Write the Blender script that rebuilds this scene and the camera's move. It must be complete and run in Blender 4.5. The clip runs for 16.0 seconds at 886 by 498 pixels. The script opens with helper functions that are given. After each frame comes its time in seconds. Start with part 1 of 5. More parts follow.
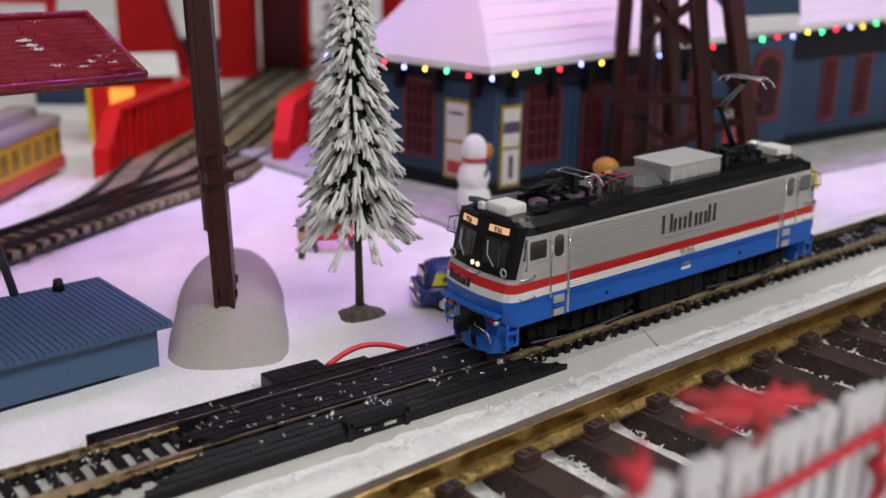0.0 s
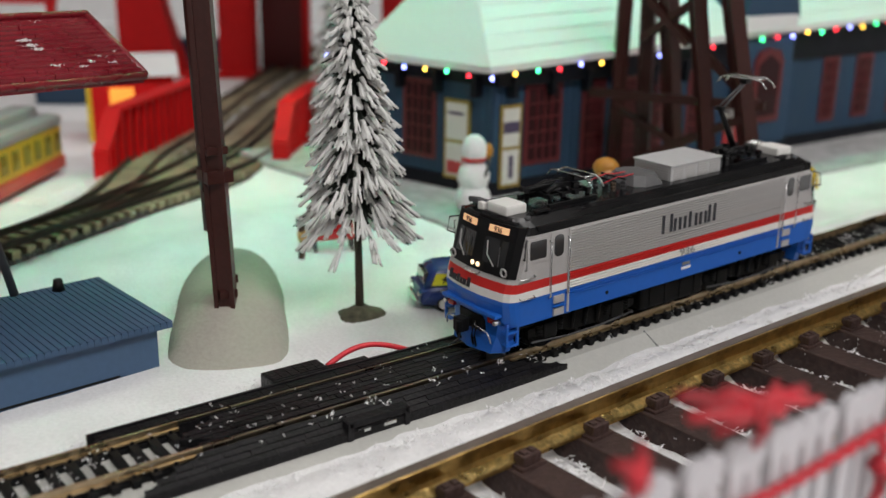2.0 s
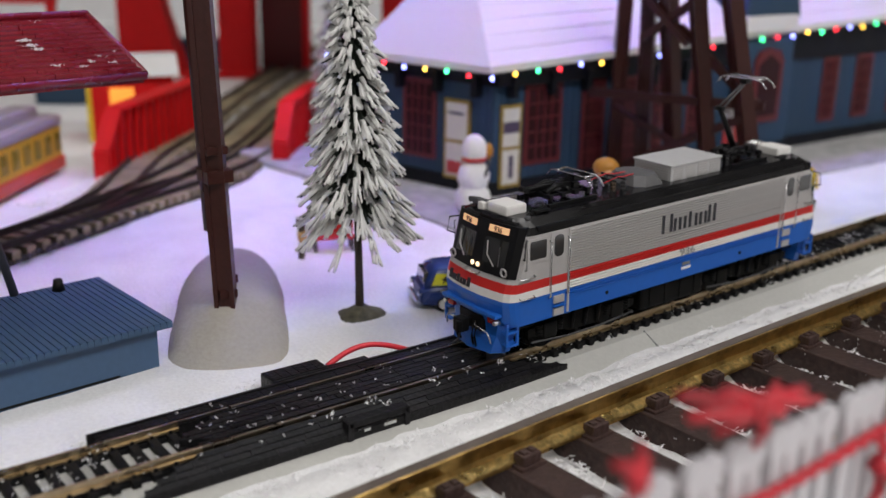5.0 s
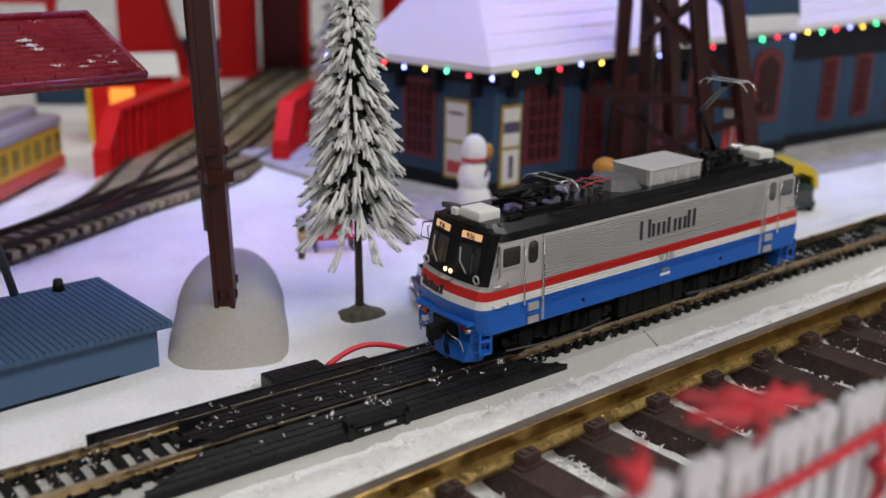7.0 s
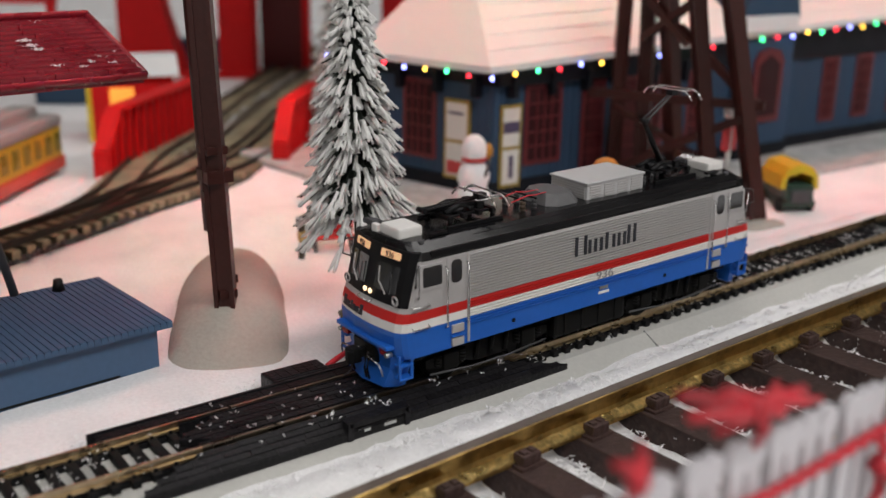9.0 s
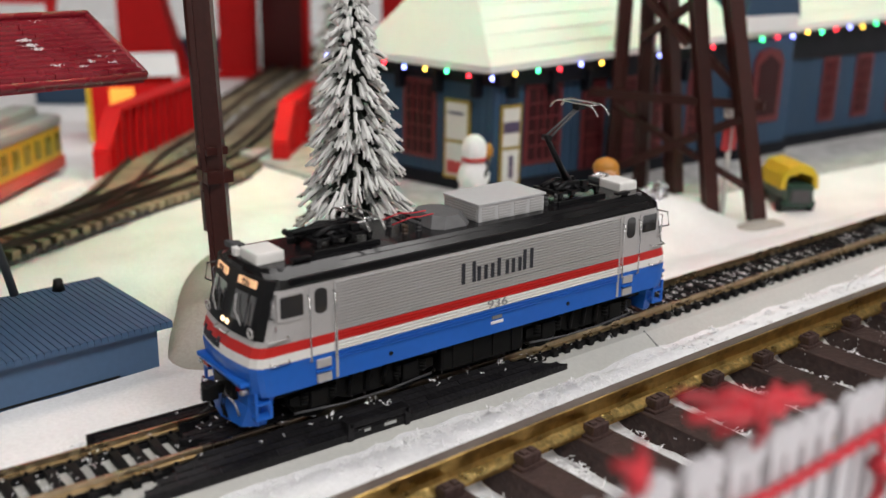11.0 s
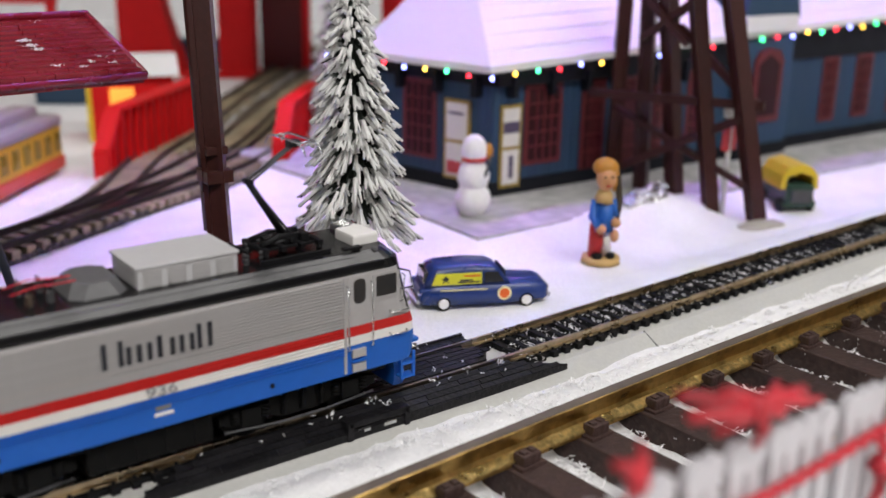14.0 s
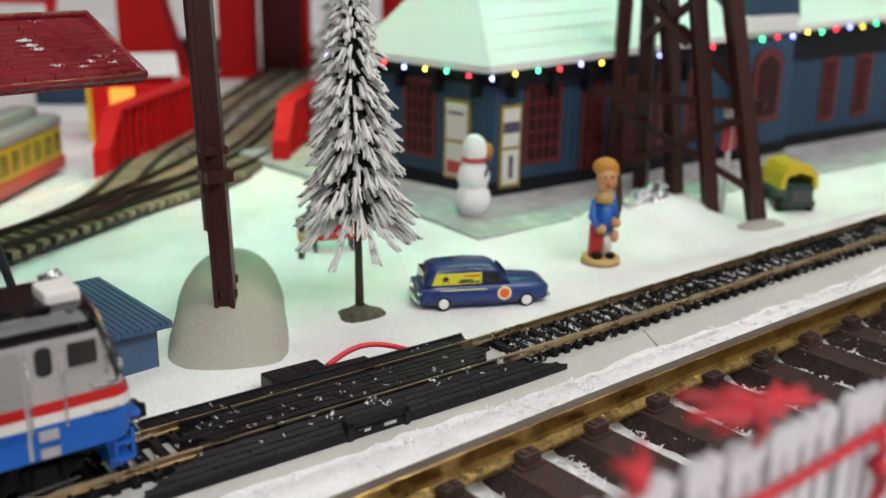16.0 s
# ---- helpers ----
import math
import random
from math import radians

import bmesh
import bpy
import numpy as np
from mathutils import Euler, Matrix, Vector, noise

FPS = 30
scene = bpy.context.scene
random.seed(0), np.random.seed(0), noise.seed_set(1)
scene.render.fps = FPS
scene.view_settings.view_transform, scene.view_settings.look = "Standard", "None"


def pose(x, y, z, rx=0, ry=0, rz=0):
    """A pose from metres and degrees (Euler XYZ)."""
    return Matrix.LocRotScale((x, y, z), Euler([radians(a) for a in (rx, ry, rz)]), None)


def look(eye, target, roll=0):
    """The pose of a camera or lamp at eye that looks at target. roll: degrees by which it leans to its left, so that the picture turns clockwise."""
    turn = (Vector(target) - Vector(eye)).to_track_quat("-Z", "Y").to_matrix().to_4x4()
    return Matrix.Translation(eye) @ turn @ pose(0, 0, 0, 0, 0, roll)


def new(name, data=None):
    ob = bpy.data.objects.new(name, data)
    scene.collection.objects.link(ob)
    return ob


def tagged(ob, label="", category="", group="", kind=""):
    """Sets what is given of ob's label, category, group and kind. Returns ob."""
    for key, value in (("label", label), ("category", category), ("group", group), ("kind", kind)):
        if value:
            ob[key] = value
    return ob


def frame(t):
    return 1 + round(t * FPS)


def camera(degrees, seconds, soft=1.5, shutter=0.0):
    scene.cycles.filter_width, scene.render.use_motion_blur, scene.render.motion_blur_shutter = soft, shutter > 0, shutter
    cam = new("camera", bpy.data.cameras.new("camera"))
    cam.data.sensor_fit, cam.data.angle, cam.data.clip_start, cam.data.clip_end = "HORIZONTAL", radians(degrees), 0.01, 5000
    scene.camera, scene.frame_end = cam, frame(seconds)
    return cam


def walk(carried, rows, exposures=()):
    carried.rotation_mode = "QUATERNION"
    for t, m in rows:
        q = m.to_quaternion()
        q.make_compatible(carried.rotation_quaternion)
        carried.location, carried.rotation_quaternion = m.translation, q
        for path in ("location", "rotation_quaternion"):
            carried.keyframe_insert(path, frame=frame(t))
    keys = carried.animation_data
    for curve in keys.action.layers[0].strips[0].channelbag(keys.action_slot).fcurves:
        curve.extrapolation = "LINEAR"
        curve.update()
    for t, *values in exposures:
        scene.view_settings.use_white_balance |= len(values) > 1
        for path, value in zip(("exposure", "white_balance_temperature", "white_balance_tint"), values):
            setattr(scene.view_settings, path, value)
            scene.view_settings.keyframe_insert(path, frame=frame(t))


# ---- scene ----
# World in metres; the track's rail top is z = 0 and the parked train points to -x. Shapes below are given in millimetres.
MM = 0.001
EYE, YAW, PITCH, ROLL = (-0.19562, -0.24827, 0.13553), 0.9329, -0.3039, 1.07
AIM = (EYE[0] + math.cos(PITCH) * math.cos(YAW), EYE[1] + math.cos(PITCH) * math.sin(YAW), EYE[2] + math.sin(PITCH))
cam = camera(47.2, 16.0, soft=1.5, shutter=0.22)
cam.data.dof.use_dof, cam.data.dof.focus_distance, cam.data.dof.aperture_fstop = True, 0.33, 10.0
walk(cam, [(0, look(EYE, AIM, ROLL)), (16, look(EYE, AIM, ROLL))], [(0, -0.18), (9, -0.26), (11.5, 0.1), (14, 0.1), (16, 0.02)])
BEND = -4.09e-5  # the track's slight curve, per millimetre


def bend(x):
    return BEND * (x - 84) ** 2


def rise(x):
    """The small track climbs gently beyond the rerailer."""
    x = min(max(x, 0.0), 420.0)
    return 0.0235 * x + 2.5e-5 * x * x


# ---- light ----
world = bpy.data.worlds.new("world")
scene.world = world
world.use_nodes = True
world.node_tree.nodes["Background"].inputs[0].default_value = (0.9, 0.93, 1.0, 1)
world.node_tree.nodes["Background"].inputs[1].default_value = 0.006
for lx, ly, watts in ((-0.9, -1.5, 33), (0.7, -1.5, 33), (-0.9, 0.7, 6), (0.7, 0.7, 8)):
    lamp = new("ceiling_panel_light", bpy.data.lights.new("ceiling_panel_light", "AREA"))
    lamp.data.shape, lamp.data.size, lamp.data.size_y = "RECTANGLE", 1.2, 0.6
    lamp.data.energy, lamp.data.color = watts, (1.0, 0.97, 0.95)
    lamp.location = (lx, ly, 1.84)


DRUM_POWER = 30.0  # strength of the colour changing lamp's faces


# ---- materials ----
def rgb(c):
    return (*c, 1.0) if len(c) == 3 else c


def mat(name, color, rough=0.5, metal=0.0, vary=0.12, grain=400.0, bump=0.0, coat=0.0, glow=None, power=0.0, stain=60.0, spec=0.5):
    m = bpy.data.materials.new(name)
    m.use_nodes = True
    nt = m.node_tree
    b = nt.nodes["Principled BSDF"]
    tc = nt.nodes.new("ShaderNodeTexCoord")
    n1 = nt.nodes.new("ShaderNodeTexNoise")
    n1.inputs["Scale"].default_value, n1.inputs["Detail"].default_value = grain, 6
    n2 = nt.nodes.new("ShaderNodeTexNoise")
    n2.inputs["Scale"].default_value, n2.inputs["Detail"].default_value = stain, 4
    for n in (n1, n2):
        nt.links.new(tc.outputs["Object"], n.inputs["Vector"])
    add = nt.nodes.new("ShaderNodeMath")
    nt.links.new(n1.outputs[0], add.inputs[0])
    nt.links.new(n2.outputs[0], add.inputs[1])
    oi = nt.nodes.new("ShaderNodeObjectInfo")
    mad = nt.nodes.new("ShaderNodeMath")
    mad.operation = "MULTIPLY_ADD"
    mad.inputs[1].default_value = 0.5
    nt.links.new(oi.outputs["Random"], mad.inputs[0])
    nt.links.new(add.outputs[0], mad.inputs[2])
    ramp = nt.nodes.new("ShaderNodeMapRange")
    ramp.inputs["From Min"].default_value, ramp.inputs["From Max"].default_value = 0.85, 1.65
    ramp.inputs["To Min"].default_value, ramp.inputs["To Max"].default_value = 1 - vary, 1 + vary
    nt.links.new(mad.outputs[0], ramp.inputs["Value"])
    mul = nt.nodes.new("ShaderNodeVectorMath")
    mul.operation = "SCALE"
    mul.inputs[0].default_value = color[:3]
    nt.links.new(ramp.outputs[0], mul.inputs["Scale"])
    nt.links.new(mul.outputs[0], b.inputs["Base Color"])
    rr = nt.nodes.new("ShaderNodeMapRange")
    rr.inputs["From Min"].default_value, rr.inputs["From Max"].default_value = 0.3, 0.7
    rr.inputs["To Min"].default_value, rr.inputs["To Max"].default_value = max(0.02, rough - 0.08), min(1, rough + 0.08)
    nt.links.new(n2.outputs[0], rr.inputs["Value"])
    nt.links.new(rr.outputs[0], b.inputs["Roughness"])
    b.inputs["Metallic"].default_value = metal
    b.inputs["Coat Weight"].default_value = coat
    b.inputs["Specular IOR Level"].default_value = spec
    if bump:
        bp = nt.nodes.new("ShaderNodeBump")
        bp.inputs["Strength"].default_value, bp.inputs["Distance"].default_value = bump, 0.0006
        nt.links.new(n1.outputs[0], bp.inputs["Height"])
        nt.links.new(bp.outputs[0], b.inputs["Normal"])
    if glow:
        b.inputs["Emission Color"].default_value = rgb(glow)
        b.inputs["Emission Strength"].default_value = power
    return m


SNOW = mat("snow", (0.82, 0.82, 0.83), 0.85, vary=0.1, grain=700, bump=0.9, stain=45)
FLAKE = mat("snow_flake", (0.93, 0.93, 0.94), 0.6, vary=0.04)
ROADBED = mat("roadbed_grey", (0.5, 0.5, 0.475), 0.7, vary=0.08, grain=700, bump=0.15, stain=40)
CONCRETE = mat("slab_grey", (0.46, 0.46, 0.46), 0.85, vary=0.3, grain=120, bump=0.4, stain=30)
PLASTER = mat("plaster", (0.36, 0.34, 0.3), 0.85, vary=0.12, grain=600, bump=0.4, stain=30)
# rail metal darkened: the dark reflection between the decks is in the colour
RAIL_DIM = mat("rail_dark_reflection", (0.2, 0.165, 0.125), 0.32, 1.0, vary=0.3, grain=300, stain=80)
RAIL = mat("rail_nickel", (0.58, 0.46, 0.3), 0.3, 1.0, vary=0.25, grain=300, stain=80)
TIE = mat("tie_black", (0.007, 0.007, 0.008), 0.55, vary=0.4, grain=900, bump=0.3, spec=0.18)
DECK = mat("rerailer_black", (0.011, 0.0105, 0.012), 0.4, vary=0.5, grain=700, bump=0.5, stain=90, spec=0.22)
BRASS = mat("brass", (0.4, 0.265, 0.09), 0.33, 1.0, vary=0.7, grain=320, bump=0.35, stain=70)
# brighter brass: the highlight along the rail foot is put into the colour
BRASS_FOOT_GLINT = mat("brass_foot_glint", (0.85, 0.62, 0.24), 0.32, 1.0, vary=0.5, grain=700, bump=0.8, stain=120)
BRASS_TOP = mat("rail_head", (0.17, 0.14, 0.115), 0.45, 0.4, vary=0.2, grain=300)
BROWN_TIE = mat("tie_brown", (0.05, 0.03, 0.027), 0.5, vary=0.5, grain=500, bump=0.8, stain=70, spec=0.28)
WHITE_FENCE = mat("fence_white", (0.56, 0.55, 0.58), 0.5, vary=0.05)
RED_GARLAND = mat("garland_red", (0.5, 0.02, 0.035), 0.4, vary=0.3, grain=900)
SILVER = mat("loco_silver", (0.47, 0.46, 0.46), 0.38, 0.2, vary=0.05, grain=800)
SILVER_DK = mat("loco_seam", (0.2, 0.2, 0.2), 0.45, 0.2)
LRED = mat("stripe_red", (0.55, 0.018, 0.016), 0.4, vary=0.05)
LWHITE = mat("stripe_white", (0.8, 0.79, 0.77), 0.4, vary=0.04)
LBLUE = mat("stripe_blue", (0.012, 0.12, 0.52), 0.38, vary=0.06)
LBLACK = mat("loco_black", (0.006, 0.006, 0.007), 0.4, vary=0.2, spec=0.2)
ROOF_BLACK = mat("roof_black", (0.006, 0.006, 0.007), 0.18, vary=0.25, grain=600, stain=80)
UNDER = mat("underframe", (0.004, 0.004, 0.004), 0.55, vary=0.3, spec=0.16)
CHROME = mat("bright_wire", (0.6, 0.6, 0.6), 0.25, 0.9)
HATCH = mat("hatch_white", (0.8, 0.79, 0.77), 0.45, vary=0.03)
UNIT = mat("roof_unit_grey", (0.52, 0.52, 0.53), 0.45, vary=0.05)
DKGREY = mat("dark_grey", (0.06, 0.06, 0.065), 0.5, vary=0.2)
PANE = mat("dark_pane", (0.03, 0.031, 0.034), 0.08, vary=0.1, coat=0.5)
RUBBER = mat("rubber", (0.006, 0.006, 0.006), 0.5, spec=0.2)
BOARD_GLOW = mat("number_board", (0.8, 0.55, 0.35), 0.4, glow=(1.0, 0.5, 0.22), power=0.55)
HEADLIGHT = mat("headlight", (0.9, 0.8, 0.6), 0.2, glow=(1.0, 0.68, 0.4), power=2.0)
RED_LENS = mat("red_lens", (0.35, 0.01, 0.01), 0.2)
RED_WIRE = mat("red_wire", (0.7, 0.03, 0.05), 0.35)
LOGO_DARK = mat("lettering_dark", (0.02, 0.022, 0.03), 0.45)
LOGO_LIGHT = mat("lettering_grey", (0.3, 0.3, 0.31), 0.4)
CAR_BLUE = mat("car_blue", (0.012, 0.035, 0.17), 0.32, vary=0.15, bump=0.1, coat=0.2)
CAR_YELLOW = mat("car_yellow", (0.68, 0.66, 0.04), 0.35, vary=0.05)
CAR_ORANGE = mat("car_orange", (0.75, 0.13, 0.02), 0.4)
CREAM = mat("cream", (0.75, 0.68, 0.4), 0.5)
STATION_BLUE = mat("station_blue", (0.017, 0.05, 0.1), 0.6, vary=0.12, grain=400)
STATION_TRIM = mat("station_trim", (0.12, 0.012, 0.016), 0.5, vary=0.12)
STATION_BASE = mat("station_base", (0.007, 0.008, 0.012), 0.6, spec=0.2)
WINDOW_WARM = mat("station_pane", (0.03, 0.007, 0.009), 0.5, spec=0.2)
ROOF_SNOW = mat("roof_snow", (0.72, 0.715, 0.715), 0.75, vary=0.03, grain=500, bump=0.25, stain=20)
POSTER = mat("poster_paper", (0.68, 0.66, 0.62), 0.6, vary=0.08)
GILT = mat("poster_frame", (0.32, 0.22, 0.04), 0.45, vary=0.15)
POSTER_INK = mat("poster_ink", (0.08, 0.06, 0.12), 0.6)
POSTER_RED = mat("poster_red", (0.45, 0.05, 0.05), 0.6)
TOWER = mat("tower_brown", (0.04, 0.011, 0.009), 0.42, vary=0.25, grain=500, bump=0.15, spec=0.3)
DECK_BLUE = mat("platform_blue", (0.05, 0.1, 0.185), 0.5, vary=0.08, grain=500)
CANOPY = mat("canopy_red", (0.23, 0.014, 0.026), 0.27, vary=0.1, grain=500)
# girder red darkened: shade between the ribs is put into the colour
GIRDER_WEB_SHADED = mat("girder_web_shaded", (0.26, 0.004, 0.006), 0.5, vary=0.15, grain=200)
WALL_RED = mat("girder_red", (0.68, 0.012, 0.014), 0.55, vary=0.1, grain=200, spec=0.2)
BARK = mat("bark", (0.06, 0.045, 0.03), 0.85, vary=0.3, grain=900, bump=0.6)
NEEDLE = mat("needle_dark", (0.015, 0.022, 0.016), 0.8, vary=0.3)
FROST = mat("frosted_needle", (0.74, 0.74, 0.73), 0.85, vary=0.1, grain=900, bump=0.5)
MOSS = mat("tree_base", (0.075, 0.07, 0.045), 0.9, vary=0.7, grain=500, bump=1.0, stain=200)
BALLAST = mat("ballast", (0.06, 0.055, 0.055), 0.9, vary=0.5, grain=300, bump=1.0, stain=100)
DARK_RAIL = mat("dark_rail", (0.05, 0.042, 0.035), 0.4, 0.7, vary=0.3)
STONE = mat("tie_ochre", (0.27, 0.22, 0.14), 0.8, vary=0.5, stain=150)
TROLLEY_Y = mat("trolley_yellow", (0.6, 0.36, 0.03), 0.4)
TROLLEY_PANE = mat("trolley_pane", (0.22, 0.17, 0.03), 0.3)
TROLLEY_R = mat("trolley_red", (0.5, 0.05, 0.03), 0.4)
GREY_ROOF = mat("trolley_roof", (0.3, 0.27, 0.27), 0.5)
LAMP_ORANGE = mat("lit_window", (0.8, 0.35, 0.05), 0.4, glow=(1.0, 0.38, 0.06), power=0.9)
ROOM = mat("room_wall", (0.2, 0.188, 0.166), 0.8, vary=0.05, grain=8, stain=2)
FOIL = mat("foil", (0.8, 0.8, 0.82), 0.12, 1.0, grain=700, bump=1.0)
SKIN = mat("figure_tan", (0.6, 0.3, 0.14), 0.5)
FIG_HAIR = mat("figure_hair", (0.5, 0.22, 0.03), 0.5)
FIG_BLUE = mat("figure_blue", (0.02, 0.13, 0.5), 0.5)
FIG_RED = mat("figure_red", (0.45, 0.02, 0.02), 0.5)
FIG_BASE = mat("figure_base", (0.55, 0.36, 0.14), 0.6)
GREEN_DK = mat("truck_green", (0.02, 0.05, 0.035), 0.35)
YELLOW = mat("truck_yellow", (0.7, 0.5, 0.03), 0.4)
BULB = {
    "red": mat("bulb_red", (0.6, 0.02, 0.02), 0.3, glow=(1.0, 0.03, 0.05), power=7),
    "blue": mat("bulb_blue", (0.2, 0.2, 0.8), 0.3, glow=(0.25, 0.28, 1.0), power=11),
    "yellow": mat("bulb_yellow", (0.8, 0.5, 0.1), 0.3, glow=(1.0, 0.52, 0.06), power=9),
    "green": mat("bulb_green", (0.1, 0.7, 0.2), 0.3, glow=(0.06, 1.0, 0.32), power=10),
}


# ---- shape helpers, in millimetres ----
def part(name, bm, material, parent=None, label=""):
    bm.transform(Matrix.Scale(MM, 4))
    me = bpy.data.meshes.new(name)
    bm.to_mesh(me)
    bm.free()
    for m in material if isinstance(material, (list, tuple)) else [material]:
        me.materials.append(m)
    ob = new(name, me)
    ob.parent = parent
    if label:
        tagged(ob, label)
    return ob


def thing(name, label, category, m=None, group="", kind=""):
    ob = new(name)
    ob.empty_display_size = 0.005
    if m is not None:
        ob.matrix_basis = m
    return tagged(ob, label, category, group, kind)


def at(x, y, z, rz=0, rx=0, ry=0):
    return pose(x * MM, y * MM, z * MM, rx, ry, rz)


def bx(bm, x0, x1, y0, y1, z0, z1, bev=0.0, m=None):
    vs = bmesh.ops.create_cube(bm, size=1.0)["verts"]
    t = Matrix.Translation(((x0 + x1) / 2, (y0 + y1) / 2, (z0 + z1) / 2)) @ Matrix.Diagonal((abs(x1 - x0), abs(y1 - y0), abs(z1 - z0), 1))
    bmesh.ops.transform(bm, matrix=(m @ t) if m is not None else t, verts=vs)
    if bev:
        es = list({e for v in vs for e in v.link_edges})
        bmesh.ops.bevel(bm, geom=es, offset=bev, segments=2, affect="EDGES", profile=0.6)
    return bm


def box(*a, bev=0.0, m=None):
    return bx(bmesh.new(), *a, bev=bev, m=m)


def tube(bm, pts, r, n=6, r1=None):
    pts = [Vector(p) for p in pts]
    rings = []
    for i, p in enumerate(pts):
        d = (pts[min(i + 1, len(pts) - 1)] - pts[max(i - 1, 0)]).normalized()
        q = d.to_track_quat("Z", "Y")
        rad = r if r1 is None else r + (r1 - r) * i / (len(pts) - 1)
        rings.append([bm.verts.new(p + q @ Vector((rad * math.cos(6.28319 * k / n), rad * math.sin(6.28319 * k / n), 0))) for k in range(n)])
    for a, b in zip(rings, rings[1:]):
        for k in range(n):
            f = bm.faces.new((a[k], a[(k + 1) % n], b[(k + 1) % n], b[k]))
            f.smooth = n > 5
    bm.faces.new(rings[0][::-1])
    bm.faces.new(rings[-1])
    return bm


def prism(bm, poly, axis, a, b):
    """A polygon drawn in the two other axes, stretched from a to b along the axis."""
    def put(p, v):
        return {"x": (v, p[0], p[1]), "y": (p[0], v, p[1]), "z": (p[0], p[1], v)}[axis]
    lo = [bm.verts.new(put(p, a)) for p in poly]
    hi = [bm.verts.new(put(p, b)) for p in poly]
    bm.faces.new(lo)
    bm.faces.new(hi[::-1])
    for k in range(len(poly)):
        bm.faces.new((lo[k], lo[k - 1], hi[k - 1], hi[k]))
    bmesh.ops.recalc_face_normals(bm, faces=bm.faces[:])
    return bm


def ball(bm, c, r, sx=1.0, sy=1.0, sz=1.0, n=14):
    vs = bmesh.ops.create_uvsphere(bm, u_segments=n, v_segments=max(6, n // 2 + 2), radius=r)["verts"]
    bmesh.ops.transform(bm, matrix=Matrix.Translation(c) @ Matrix.Diagonal((sx, sy, sz, 1)), verts=vs)
    for f in {f for v in vs for f in v.link_faces}:
        f.smooth = True
    return vs


def sweep(bm, profile, xs, shift=None):
    """A closed profile of (y, z) carried along x on the track's curve."""
    rings = []
    for x in xs:
        dy = bend(x) if shift is None else shift(x)
        dz = rise(x) if shift is None else 0.0
        rings.append([bm.verts.new((x, y + dy, z + dz)) for y, z in profile])
    n = len(profile)
    for a, b in zip(rings, rings[1:]):
        for k in range(n):
            bm.faces.new((a[k], a[(k + 1) % n], b[(k + 1) % n], b[k]))
    bm.faces.new(rings[0][::-1])
    bm.faces.new(rings[-1])
    bmesh.ops.recalc_face_normals(bm, faces=bm.faces[:])
    return bm


def loft(bm, rings, smooth=False):
    vs = [[bm.verts.new(p) for p in r] for r in rings]
    n = len(rings[0])
    for a, b in zip(vs, vs[1:]):
        for k in range(n):
            bm.faces.new((a[k], a[(k + 1) % n], b[(k + 1) % n], b[k])).smooth = smooth
    bm.faces.new(vs[0][::-1])
    bm.faces.new(vs[-1])
    bmesh.ops.recalc_face_normals(bm, faces=bm.faces[:])
    return bm


def lettering(words, size, thick=0.15):
    """The words as a bmesh in millimetres, drawn in x and z, facing -y, centred."""
    cu = bpy.data.curves.new("lettering", "FONT")
    cu.body, cu.size, cu.extrude, cu.align_x, cu.align_y = words, size, thick, "CENTER", "CENTER"
    ob = new("lettering", cu)
    me = bpy.data.meshes.new_from_object(ob)
    bpy.data.objects.remove(ob)
    bm = bmesh.new()
    bm.from_mesh(me)
    bm.transform(pose(0, 0, 0, 90))
    return bm


def steps(a, b, n):
    return [a + (b - a) * i / n for i in range(n + 1)]


# ---- ground and room ----
def big_bend(x):
    """Sideways sweep of the large track."""
    return 0.064 * x - 0.00009 * x * x


def ground_height(x, y):
    deep = min(1, max(0, (-44 - y) / 8)) if y > -130 else 1.0
    front = -8.6 - 4.2 * deep + 0.8 * noise.noise((x * 0.04, y * 0.04, 0)) + 0.6 * noise.noise((x * 0.15, y * 0.15, 3)) + 1.6 * deep * noise.noise((x * 0.07, y * 0.06, 9))
    back = -5.6 + 0.8 * noise.noise((x * 0.02, y * 0.02, 5)) + 0.35 * noise.noise((x * 0.09, y * 0.09, 8))
    k = min(1, max(0, (y - bend(x) + 12) / 10))
    z = front + (back - front) * k
    v = (y + 47 - big_bend(x)) / (21 + bend(x) - big_bend(x))
    if 0 < v < 1:
        z += (2.6 + 1.6 * noise.noise((x * 0.06, y * 0.1, 2)) + 0.9 * noise.noise((x * 0.35, y * 0.35, 4))) * math.sin(math.pi * v) ** 0.7
    z += rise(x) * min(1, max(0, (y + 50) / 22)) * min(1, max(0, (42 - y) / 20))
    # drifts: by the figure and behind the pole
    # the snow is banked up against the station slab
    edge = max(0.0, min(1.0, 1 - max(82 - x, 99 - 0.021 * (x - 82) - y, 0) / 26)) if y < 340 and x < 620 else 0.0
    z += 6.4 * edge * edge * (3 - 2 * edge)
    z += 12 * math.exp(-((x - 185) / 32) ** 2 - ((y - 82) / 20) ** 2) + 5 * math.exp(-((x - 20) / 40) ** 2 - ((y - 190) / 34) ** 2)
    return z


bm = bmesh.new()
xs = sorted(set(steps(-1500, -160, 12) + steps(-160, 320, 190) + steps(320, 2600, 30)))
ys = sorted(set(steps(-2600, -160, 14) + steps(-160, -60, 25) + steps(-60, -20, 40) + steps(-20, 260, 70) + steps(260, 2400, 40)))
grid = [[bm.verts.new((x, y, ground_height(x, y))) for x in xs] for y in ys]
for r0, r1 in zip(grid, grid[1:]):
    for i in range(len(xs) - 1):
        bm.faces.new((r0[i], r0[i + 1], r1[i + 1], r1[i])).smooth = True
